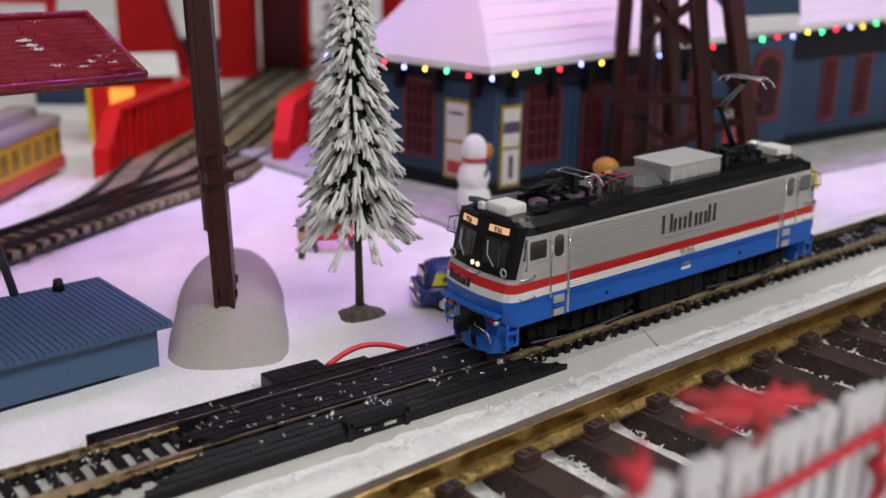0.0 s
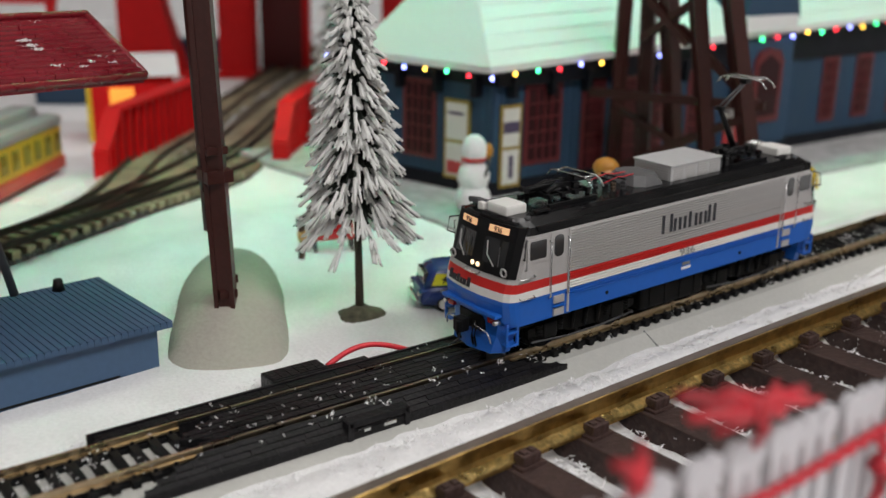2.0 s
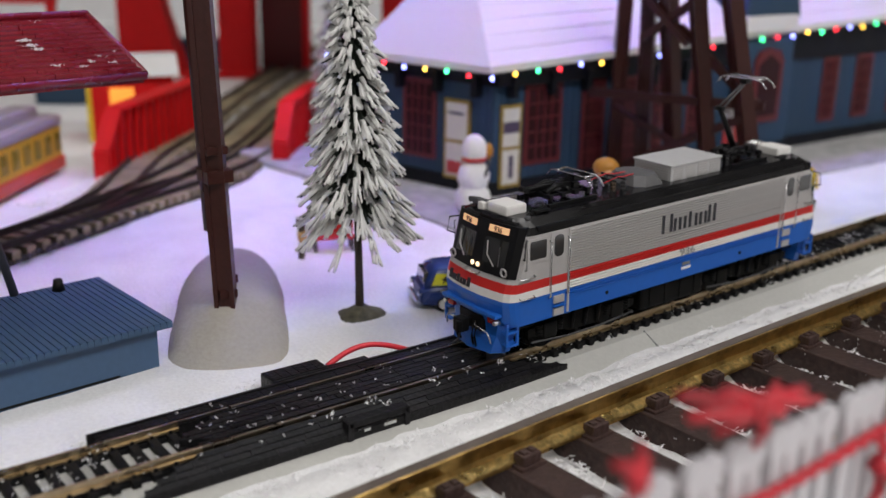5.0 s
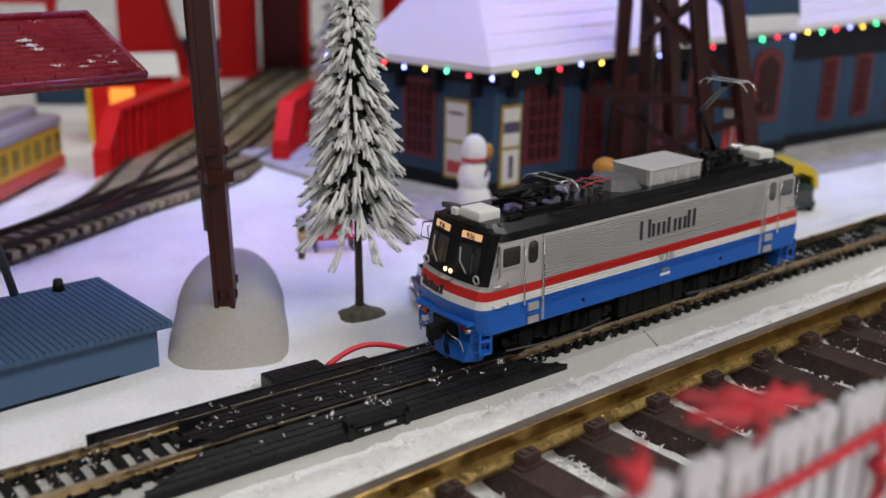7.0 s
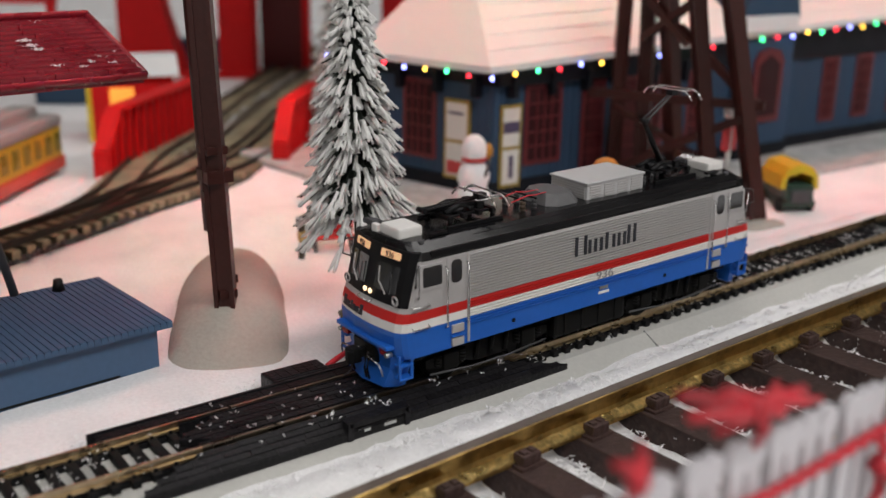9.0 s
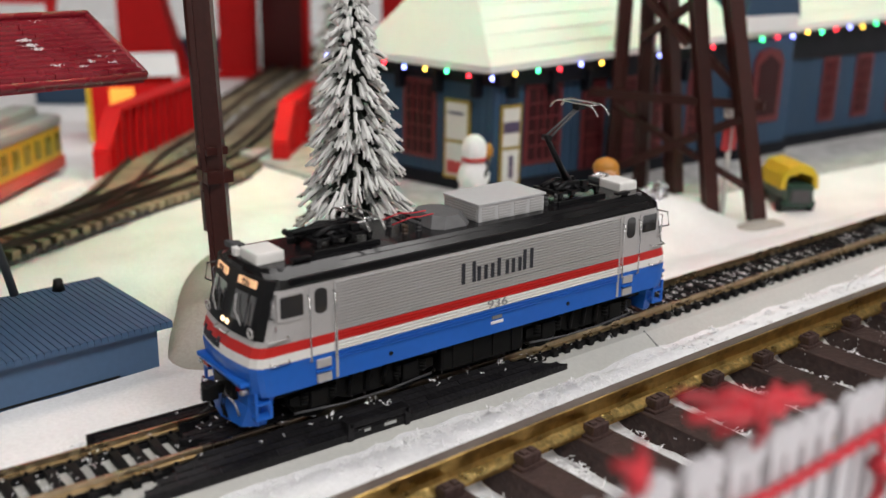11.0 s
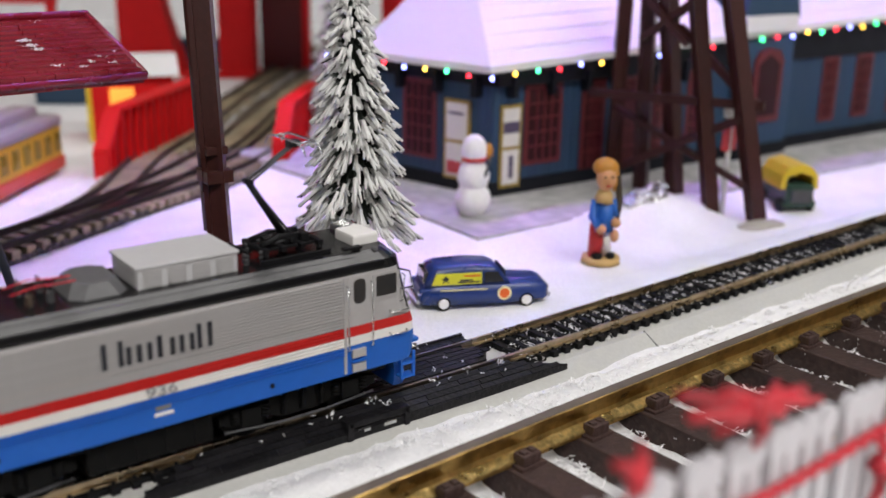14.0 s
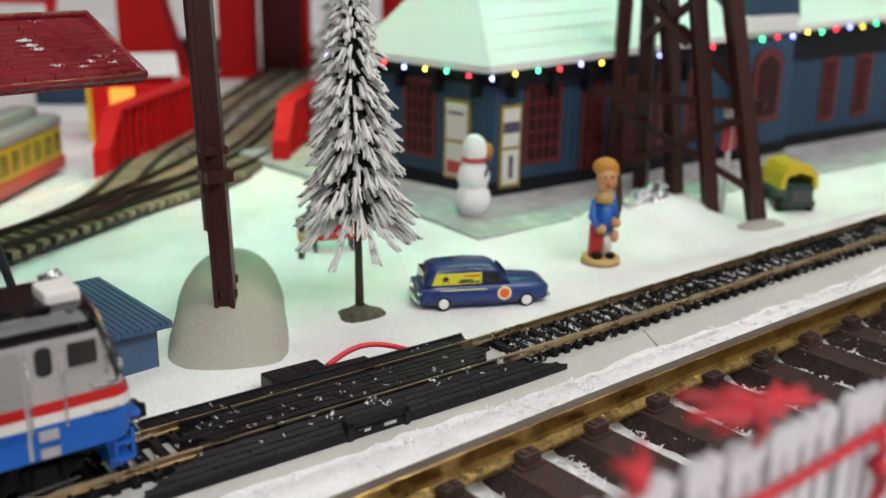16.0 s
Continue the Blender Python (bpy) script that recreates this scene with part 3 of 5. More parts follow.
    loft(bm, [[(X(79), -12.8, 3.2), (X(82.8), -10, 3.0), (X(84.4), 0, 2.8), (X(82.8), 10, 3.0), (X(79), 12.8, 3.2), (X(76.5), 12.5, 3.2), (X(76.5), -12.5, 3.2)],
              [(X(78.6), -14.2, 9), (X(81.0), -11, 9), (X(82.0), 0, 9), (X(81.0), 11, 9), (X(78.6), 14.2, 9), (X(76), 14, 9), (X(76), -14, 9)],
              [(X(78.6), -15.6, 14), (X(81.4), -12, 14), (X(82.4), 0, 14), (X(81.4), 12, 14), (X(78.6), 15.6, 14), (X(74), 15.6, 14), (X(74), -15.6, 14)]])
    part("plow", bm, LBLUE, loco, "blue snow plow pilot")
    part("bumper_shelf", box(min(X(79), X(84.6)), max(X(79), X(84.6)), -14.5, 14.5, 16.6, 18.0, bev=0.5), LBLUE, loco)
    for s in (-1, 1):
        part("pilot_step", box(min(X(76.5), X(81.5)), max(X(76.5), X(81.5)), s * 15.4 - 1.6, s * 15.4 + 1.6, 6.8, 7.6, bev=0.2), LBLUE, loco)
        part("pilot_step", box(min(X(76.5), X(81.5)), max(X(76.5), X(81.5)), s * 15.4 - 1.6, s * 15.4 + 1.6, 11.2, 12.0, bev=0.2), LBLUE, loco)
        for xx in (76.8, 81.2):
            part("step_hanger", box(min(X(xx - 0.4), X(xx + 0.4)), max(X(xx - 0.4), X(xx + 0.4)), s * 16.4 - 0.4, s * 16.4 + 0.4, 6.8, 15.0), LBLUE, loco)
        part("cut_lever", tube(bmesh.new(), [(X(83.2), s * 2.5, 12.6), (X(84.6), s * 4, 11.6), (X(84.8), s * 10.5, 11.2), (X(84.6), s * 11.6, 9.6), (X(84.2), s * 11.8, 7.6)], 0.3, 6), CHROME, loco, "bright bent wire lever")
        part("marker_box", box(min(X(81.5), X(83.6)), max(X(81.5), X(83.6)), s * 10.8 - 1.6, s * 10.8 + 1.6, 14.2, 16.0, bev=0.2), RED_LENS, loco, "small red marker lamp")
        part("marker_lamp", tube(bmesh.new(), [(X(82), s * 13.4, 15.0), (X(84.2), s * 13.4, 15.0)], 0.8, 8), CHROME, loco)
        for k in range(2):
            part("air_hose", tube(bmesh.new(), [(X(82.5), s * (3.2 + 1.5 * k), 12), (X(85), s * (3.4 + 1.5 * k), 11), (X(85.6), s * (3.6 + 1.5 * k), 8), (X(84.8), s * (3.4 + 1.5 * k), 4.6)], 0.38, 6), RUBBER, loco)
    bm = box(min(X(80), X(86)), max(X(80), X(86)), -1.4, 1.4, 10.4, 13.0, bev=0.3)
    bx(bm, min(X(85.4), X(89.2)), max(X(85.4), X(89.2)), -2.1, 2.1, 9.2, 14.0, bev=0.6)
    bx(bm, min(X(88.2), X(90.4)), max(X(88.2), X(90.4)), -2.4, -0.6, 9.6, 13.6, bev=0.5)
    part("coupler", bm, RUBBER, loco, "black knuckle coupler")
    part("coupler_pin", tube(bmesh.new(), [(X(87), 0.8, 9.6), (X(87.6), 1.0, 6), (X(90), 1.6, 4.4)], 0.3, 6), DKGREY, loco)
    part("headstock", box(min(X(80.5), X(83.4)), max(X(80.5), X(83.4)), -6, 6, 9.5, 15.2, bev=0.4), RUBBER, loco)

    # roof items at the ends
    part("roof_hatch", box(min(X(65.8), X(74.6)), max(X(65.8), X(74.6)), -7.4, 3.0, 47.4, 51.2, bev=0.9), HATCH, loco, "white antenna hatch")
    part("small_box", box(min(X(73.6), X(75.4)), max(X(73.6), X(75.4)), 3.6, 6.6, 47.6, 50.2, bev=0.3), HATCH, loco)
    for k in range(3):
        part("horn", tube(bmesh.new(), [(X(70.5), 8.0 + 1.6 * k, 49.4), (X(73.4), 7.8 + 1.8 * k, 49.8), (X(74.8), 7.8 + 1.8 * k, 49.8)], 0.45, 8, 1.05), CHROME if e > 0 else DKGREY, loco)
    part("horn_bracket", box(min(X(70), X(72)), max(X(70), X(72)), 7.2, 12.6, 47.0, 49.4, bev=0.3), DKGREY, loco)
    bm = box(min(X(63), X(65.6)), max(X(63), X(65.6)), -11.6, -10.6, 47.0, 49.3, bev=0.1)
    bx(bm, min(X(60), X(66)), max(X(60), X(66)), -12.2, -10, 48.6, 49.4, bev=0.2)
    part("roof_step", bm, LBLACK, loco)
    part("roof_vent", tube(bmesh.new(), [(X(70), -12.4, 46.4), (X(70), -12.4, 48.4)], 1.0, 10), DKGREY, loco)

# lettering on both sides: plain bars stand for the maker's name, digits are as painted
for s in (-1, 1):
    x = -12.3
    for w, h, gap in ((5.2, 6.6, 0.9), (6.4, 4.6, 0.9), (2.6, 5.9, 0.8), (2.4, 4.6, 0.6), (3.8, 4.6, 0.9), (4.0, 6.6, 0)):
        strokes = (0, 0.5, 1) if w > 6 else (0, 1) if w > 3 else (0.4,)
        for f in strokes:
            c = x + 0.55 + (w - 1.1) * f
            c = c if s < 0 else -c
            part("side_mark", box(c - 0.6, c + 0.6, s * 18.36 - 0.16, s * 18.36 + 0.16, 33.0, 33.0 + h), LOGO_DARK, loco, "dark lettering bar")
        x += w + gap
    bm = lettering("936", 4.5, 0.1)
    bm.transform(Matrix.Translation((2 * -s * 1.0, s * 18.45, 24.0)) @ pose(0, 0, 0, 0, 0, 0 if s < 0 else 180) @ Matrix.Diagonal((1.25, 1, 0.85, 1)))
    part("side_number", bm, LOGO_LIGHT, loco, "grey digits 936")
    part("data_plate", box(0.2, 4.2, s * 18.0 - 0.15, s * 18.0 + 0.15, 18.6, 19.8), SILVER_DK, loco)
    part("emblem", box(-0.2, 4.8, s * 18.0 - 0.12, s * 18.0 + 0.12, 17.0, 17.9), LWHITE, loco, "small white arrow mark")
    for x in (-38, 33):
        part("jack_pad", tube(bmesh.new(), [(x, s * 17.5, 16.8), (x, s * 18.15, 16.8)], 0.7, 10), LBLACK, loco)

# middle roof equipment
unit = part("cooling_unit", box(1.2, 28.6, -9, 9, 47.4, 53.4, bev=0.25), UNIT, loco, "light grey louvred roof unit")
part("unit_lid", box(0.7, 29.1, -9.5, 9.5, 53.2, 54.0, bev=0.3), UNIT, unit)
for s in (-1, 1):
    for x0 in (2.6, 9.2, 15.8, 22.4):
        for k in range(5):
            part("louvre", box(x0, x0 + 5, s * 9.05 - 0.2, s * 9.05 + 0.2, 48.4 + k * 0.9, 48.9 + k * 0.9), SILVER, unit)
for k in range(5):
    part("louvre", box(0.95, 1.35, -8, 8, 48.4 + k * 0.9, 48.9 + k * 0.9), SILVER, unit)
bm = bmesh.new()
loft(bm, [[(x, y, z) for x, y in ((cx - hx, -hy + 3), (cx - hx + 3, -hy), (cx + hx - 3, -hy), (cx + hx, -hy + 3), (cx + hx, hy - 3), (cx + hx - 3, hy), (cx - hx + 3, hy), (cx - hx, hy - 3))]
          for cx, hx, hy, z in ((-8, 7.4, 9.5, 47.2), (-8, 7.4, 9.5, 48.2), (-8, 5.4, 7.5, 51.6))])
part("resistor_housing", bm, mat("housing_grey", (0.12, 0.12, 0.125), 0.5, vary=0.15), loco, "dark grey faceted roof housing")
for y in (-13.4, 13.4):
    part("roof_walk", box(-52, 62, y - 0.8, y + 0.8, 46.2, 47.3, bev=0.2), ROOF_BLACK, loco)
for x in (-24, -19, 33, 38):
    for y in (-5, 4):
        bm = bmesh.new()
        for k in range(3):
            tube(bm, [(x, y, 47.3 + k * 1.3), (x, y, 48.5 + k * 1.3)], 1.1, 8, 0.8)
        part("insulator", bm, mat("insulator_tan", (0.09, 0.06, 0.04), 0.4) if x == -24 and y == -5 else DKGREY, loco)
    part("bus_bar", tube(bmesh.new(), [(x, -6, 51.4), (x, 6, 51.4)], 0.4, 6), LBLACK, loco)
for k in (0, 2):
    part("roof_wire", tube(bmesh.new(), [(-28, -4 + 3 * k, 51), (-22, -5 + 3 * k, 52.6), (-17, -3 + 2.4 * k, 51.6), (-12, -3 + 2 * k, 51.8)], 0.2, 6), RED_WIRE, loco, "thin red roof wire")


def pantograph(x0, e, up):
    """A half pantograph on a frame of legs. e: the way its knee points."""
    pan = part("pantograph", box(x0 - 9, x0 + 9, -5.2, -4.2, 50.4, 51.2, bev=0.2), LBLACK, loco, "black folded pantograph" if not up else "black raised pantograph")
    part("base_bar", box(x0 - 9, x0 + 9, 4.2, 5.2, 50.4, 51.2, bev=0.2), LBLACK, pan)
    for dx in (-8.5, -3, 3, 8.5):
        part("cross_bar", box(x0 + dx - 0.9, x0 + dx + 0.9, -6.8, 6.8, 50.0, 51.6, bev=0.3), LBLACK, pan)
    for dx in (-8.5, 8.5):
        for y in (-6, 6):
            bm = bmesh.new()
            for k in range(3):
                tube(bm, [(x0 + dx, y, 46.8 + k * 1.15), (x0 + dx, y, 47.9 + k * 1.15)], 1.05, 8, 0.7)
            part("leg", bm, LBLACK, pan)
    pv = Vector((x0 + 1.0 * e, 0, 52.0))
    if up:
        knee, top = Vector((x0 - 10 * e, 0, 69.5)), Vector((x0 + 4.2 * e, 0, 79.0))
    else:
        knee, top = Vector((x0 - 15 * e, 0, 53.2)), Vector((x0 + 8 * e, 0, 54.6))
    part("lower_arm", tube(bmesh.new(), [pv, knee], 1.25, 8, 0.95), LBLACK, pan)
    part("knee_joint", tube(bmesh.new(), [knee - Vector((0, 1.8, 0)), knee + Vector((0, 1.8, 0))], 0.95, 8), LBLACK, pan)
    for y in (-1, 1):
        part("upper_arm", tube(bmesh.new(), [knee + Vector((0, y * 1.2, 0)), top + Vector((0, y * 0.6, -0.6))], 0.42, 6), LBLACK if not up else DKGREY, pan)
    part("control_rod", tube(bmesh.new(), [pv + Vector((3 * e, 0.8, -0.6)), knee + Vector((1.6 * e, 0.8, -1.6))], 0.3, 6), DKGREY, pan)
    bm = box(pv.x - 2.5, pv.x + 2.5, -3.2, 3.2, 50.6, 53.0, bev=0.5)
    tube(bm, [(pv.x, -4.8, 52), (pv.x, 4.8, 52)], 0.8, 8)
    part("pivot", bm, LBLACK, pan)
    part("spring", tube(bmesh.new(), [(x0 - 7 * e, -2.6, 51.6), (x0 + 1 * e, -2.6, 52.4)], 0.6, 6), DKGREY, pan)
    part("spring", tube(bmesh.new(), [(x0 - 7 * e, 2.6, 51.6), (x0 + 1 * e, 2.6, 52.4)], 0.6, 6), DKGREY, pan)
    for y in (-3.4, 3.4):
        part("frame_arm", tube(bmesh.new(), [(x0 - 8.5 * e, y, 51.6), (x0 - 3 * e, y * 0.8, 53.4), (x0 + 4 * e, y * 0.6, 52.6)], 1.0, 6), LBLACK, pan)
        part("buffer", box(x0 + 5 * e - 1.4, x0 + 5 * e + 1.4, y - 0.9, y + 0.9, 51, 53.6, bev=0.3), LBLACK, pan)
    part("cylinder", tube(bmesh.new(), [(x0 - 6 * e, 0.9, 51.9), (x0 - 1 * e, 0.9, 52.4)], 1.3, 10), LBLACK, pan)
    part("side_tray", box(x0 - 11, x0 + 11, -8.4, -7.2, 47.6, 49.0, bev=0.3), LBLACK, pan)
    part("side_tray", box(x0 - 11, x0 + 11, 7.2, 8.4, 47.6, 49.0, bev=0.3), LBLACK, pan)
    t = top
    part("head_block", box(t.x - 1.8, t.x + 1.8, -1.5, 1.5, t.z - 1.4, t.z + 0.6, bev=0.3), LBLACK, pan)
    for dx in (-2.6, 2.6):
        pts = [(t.x + dx, -11.5, t.z - 1.8), (t.x + dx, -9.6, t.z + 0.4), (t.x + dx, -7.5, t.z + 1.2), (t.x + dx, 7.5, t.z + 1.2), (t.x + dx, 9.6, t.z + 0.4), (t.x + dx, 11.5, t.z - 1.8)]
        part("contact_strip", tube(bmesh.new(), pts, 0.32, 6), CHROME, pan, "bright contact strip")
    for y in (-7, 7):
        part("head_bar", tube(bmesh.new(), [(t.x - 2.6, y, t.z + 1.0), (t.x + 2.6, y, t.z + 1.0)], 0.35, 6), CHROME, pan)


pantograph(-46, 1, False)
pantograph(47, 1, True)

# bogies and wheels
part("underframe", box(-74, 74, -12.5, 12.5, 9.5, 14.2, bev=0.5), UNDER, loco, "black underframe")
part("transformer", box(-17, 17, -14.5, 14.5, 3.4, 13.6, bev=1.2), UNDER, loco, "black transformer box under the frame")
for s in (-1, 1):
    for x in (-12, -4, 4, 12):
        part("tank_rib", box(x - 0.5, x + 0.5, s * 14.4 - 0.4, s * 14.4 + 0.4, 4, 13.4), UNDER, loco)
wheelsets = []
for cx in (-44.2, 44.2):
    bogie = part("bogie", box(cx - 22, cx + 22, -6, 6, 5.5, 10.5, bev=0.8), UNDER, loco, "black four-wheel bogie")
    for s in (-1, 1):
        bm = bmesh.new()
        prism(bm, [(cx - 25, 6.5), (cx - 20, 5.2), (cx - 11, 6.2), (cx - 6, 4.2), (cx + 6, 4.2), (cx + 11, 6.2), (cx + 20, 5.2), (cx + 25, 6.5), (cx + 25, 9.0), (cx + 8, 11.2), (cx - 8, 11.2), (cx - 25, 9.0)], "y", s * 11.6, s * 13.2)
        part("side_frame", bm, UNDER, bogie)
        for dx in (-15.9, 15.9):
            part("axle_box", box(cx + dx - 3, cx + dx + 3, s * 13.6 - 0.8, s * 13.6 + 0.8, 4.6, 10.2, bev=0.5), UNDER, bogie)
            for k in (-4.6, 4.6):
                bm = bmesh.new()
                for j in range(4):
                    tube(bm, [(cx + dx + k, s * 13.4, 6.2 + j * 1.1), (cx + dx + k, s * 13.4, 6.9 + j * 1.1)], 1.3, 8)
                part("spring", bm, UNDER, bogie)
        for k in range(3):
            part("damper", tube(bmesh.new(), [(cx - 6 + 6 * k, s * 13.8, 5.4), (cx - 5 + 6 * k, s * 13.8, 12.0)], 0.8, 8), UNDER, bogie)
        part("brake_pipe", tube(bmesh.new(), [(cx - 24, s * 13.9, 4.4), (cx - 8, s * 14.2, 3.2), (cx + 8, s * 14.2, 3.2), (cx + 24, s * 13.9, 4.4)], 0.35, 6), DKGREY, bogie)
    for dx in (-15.9, 15.9):
        bm = bmesh.new()
        for s in (-1, 1):
            tube(bm, [(0, s * 7.4, 0), (0, s * 8.1, 0), (0, s * 8.11, 0), (0, s * 10.6, 0)], 7.4, 24)
            tube(bm, [(0, s * 7.2, 0), (0, s * 8.0, 0)], 8.0, 24)
            for k in range(5):
                a = 6.28319 * k / 5
                bx(bm, 2.2, 6.0, s * 10.7 - 0.2, s * 10.7 + 0.2, -0.6, 0.6, m=Matrix.Rotation(a, 4, "Y"))
        tube(bm, [(0, -7.3, 0), (0, 7.3, 0)], 1.5, 10)
        w = part("wheelset", bm, UNDER, loco, "dark steel wheels on an axle")
        w.matrix_basis = at(cx + dx, 0, 7.4)
        wheelsets.append((w, cx + dx))


# ---- delivery wagon: local x forward ----
car = thing("toy_delivery_wagon", "dark blue toy delivery wagon with yellow panels parked on the snow", "toy car", at(43.5, 50, -5.4, -24) @ Matrix.Scale(0.93, 4))
bm = bmesh.new()
sections = [(-27, 8.4, 3.4, 8.6), (-26, 9.6, 2.6, 10.0), (-20, 10.3, 2.2, 10.6), (-8, 10.5, 2.2, 10.6), (8, 10.5, 2.2, 10.4), (18, 10.2, 2.4, 10.0), (26, 9.8, 2.8, 9.4), (28, 8.6, 3.6, 8.6)]
loft(bm, [[(x, -w, z0), (x, -w - 0.3, (z0 + z1) / 2), (x, -w + 0.4, z1 - 0.6), (x, -w + 1.6, z1), (x, w - 1.6, z1), (x, w - 0.4, z1 - 0.6), (x, w + 0.3, (z0 + z1) / 2), (x, w, z0)] for x, w, z0, z1 in sections], True)
body = part("body", bm, CAR_BLUE, car, "glossy dark blue body")
bm = bmesh.new()
loft(bm, [[(x, -w, 10.2), (x, -w + 1.0, z1 - 1.2), (x, -w + 2.4, z1), (x, w - 2.4, z1), (x, w - 1.0, z1 - 1.2), (x, w, 10.2)] for x, w, z1 in
          ((-25.5, 9.0, 11.0), (-22.5, 9.4, 16.6), (-19, 9.6, 17.8), (-6, 9.7, 18.4), (4, 9.5, 17.6), (7, 9.4, 16.2), (11.5, 9.2, 10.6))], True)
part("cabin", bm, CAR_BLUE, car)
bm = bmesh.new()
bx(bm, 12, 25, -3.4, 3.4, 9.6, 10.4, bev=0.4)
part("hood_scoop", bm, CAR_BLUE, car)
for s in (-1, 1):
    part("panel", prism(bmesh.new(), [(-22.6, 11.0), (-1.2, 11.0), (-1.2, 15.8), (-20.6, 15.8)], "y", s * 8.9, s * 9.75), CAR_YELLOW, car, "yellow side panel")
    for x, w, z in ((-13, 9, 14.6), (-14.5, 7, 12.8), (-15.5, 12, 11.9)):
        part("panel_mark", box(x + 4, x + 4 + w * 0.8, s * 9.75 - 0.1, s * 9.75 + 0.1, z - 0.3, z + 0.35), CAR_ORANGE if z > 14 else LOGO_DARK, car)
    part("panel_emblem", prism(bmesh.new(), [(-18.4, 11.6), (-17.2, 13.2), (-18.6, 13.6), (-17.4, 14.2), (-16.6, 15.2), (-15.8, 14.0), (-14.8, 13.6), (-16.0, 13.0), (-15.0, 11.6), (-16.6, 12.6)], "y", s * 9.7, s * 9.86), LOGO_DARK, car)
    part("side_window", prism(bmesh.new(), [(0.2, 11.2), (8.6, 11.2), (5.8, 15.8), (0.2, 15.8)], "y", s * 8.9, s * 9.6), PANE, car, "dark side window")
    part("script_line", box(-19, 1, s * 10.72 - 0.1, s * 10.72 + 0.1, 8.6, 9.1), CREAM, car)
    part("round_badge", tube(bmesh.new(), [(8.6, s * 10.3, 6.5), (8.6, s * 10.86, 6.5)], 3.0, 20), CREAM, car, "round cream and orange badge")
    part("badge_centre", tube(bmesh.new(), [(8.6, s * 10.4, 6.5), (8.6, s * 10.95, 6.5)], 2.2, 16), CAR_ORANGE, car)
    for x in (-17.5, 18.5):
        wh = part("wheel", tube(bmesh.new(), [(x, s * 8.2, 2.9), (x, s * 10.6, 2.9)], 3.0, 18), RUBBER, car, "black tyre")
        part("hubcap", tube(bmesh.new(), [(x, s * 10.3, 2.9), (x, s * 10.9, 2.9)], 2.5, 16, 1.9), LWHITE, wh, "white hubcap")
    part("tail_fin", tube(bmesh.new(), [(-27.6, s * 8.6, 8.4), (-26, s * 8.8, 8.6), (-20, s * 9.2, 9.6)], 1.2, 8, 0.5), CAR_BLUE, car)
    part("tail_light", tube(bmesh.new(), [(-28.2, s * 8.4, 7.6), (-26.6, s * 8.4, 7.6)], 1.1, 10), CHROME, car)
    part("head_lamp", tube(bmesh.new(), [(27.0, s * 7.0, 7.2), (28.6, s * 7.0, 7.2)], 1.3, 10), CHROME, car)
part("rear_window", prism(bmesh.new(), [(-7.2, 11.4), (7.2, 11.4), (6.4, 15.6), (-6.4, 15.6)], "x", -25.4, -23.4), PANE, car)
part("windscreen", prism(bmesh.new(), [(-7.4, 11.0), (7.4, 11.0), (6.6, 15.4), (-6.6, 15.4)], "x", 8.6, 9.8), PANE, car)
part("bumper", box(-29, -27.6, -9.6, 9.6, 3.2, 5.2, bev=0.5), CHROME, car, "chrome bumper")
part("bumper", box(27.8, 29.2, -9.4, 9.4, 3.2, 5.2, bev=0.5), CHROME, car, "chrome bumper")
part("grille", box(28.0, 28.8, -6, 6, 5.4, 8.2, bev=0.3), CHROME, car)

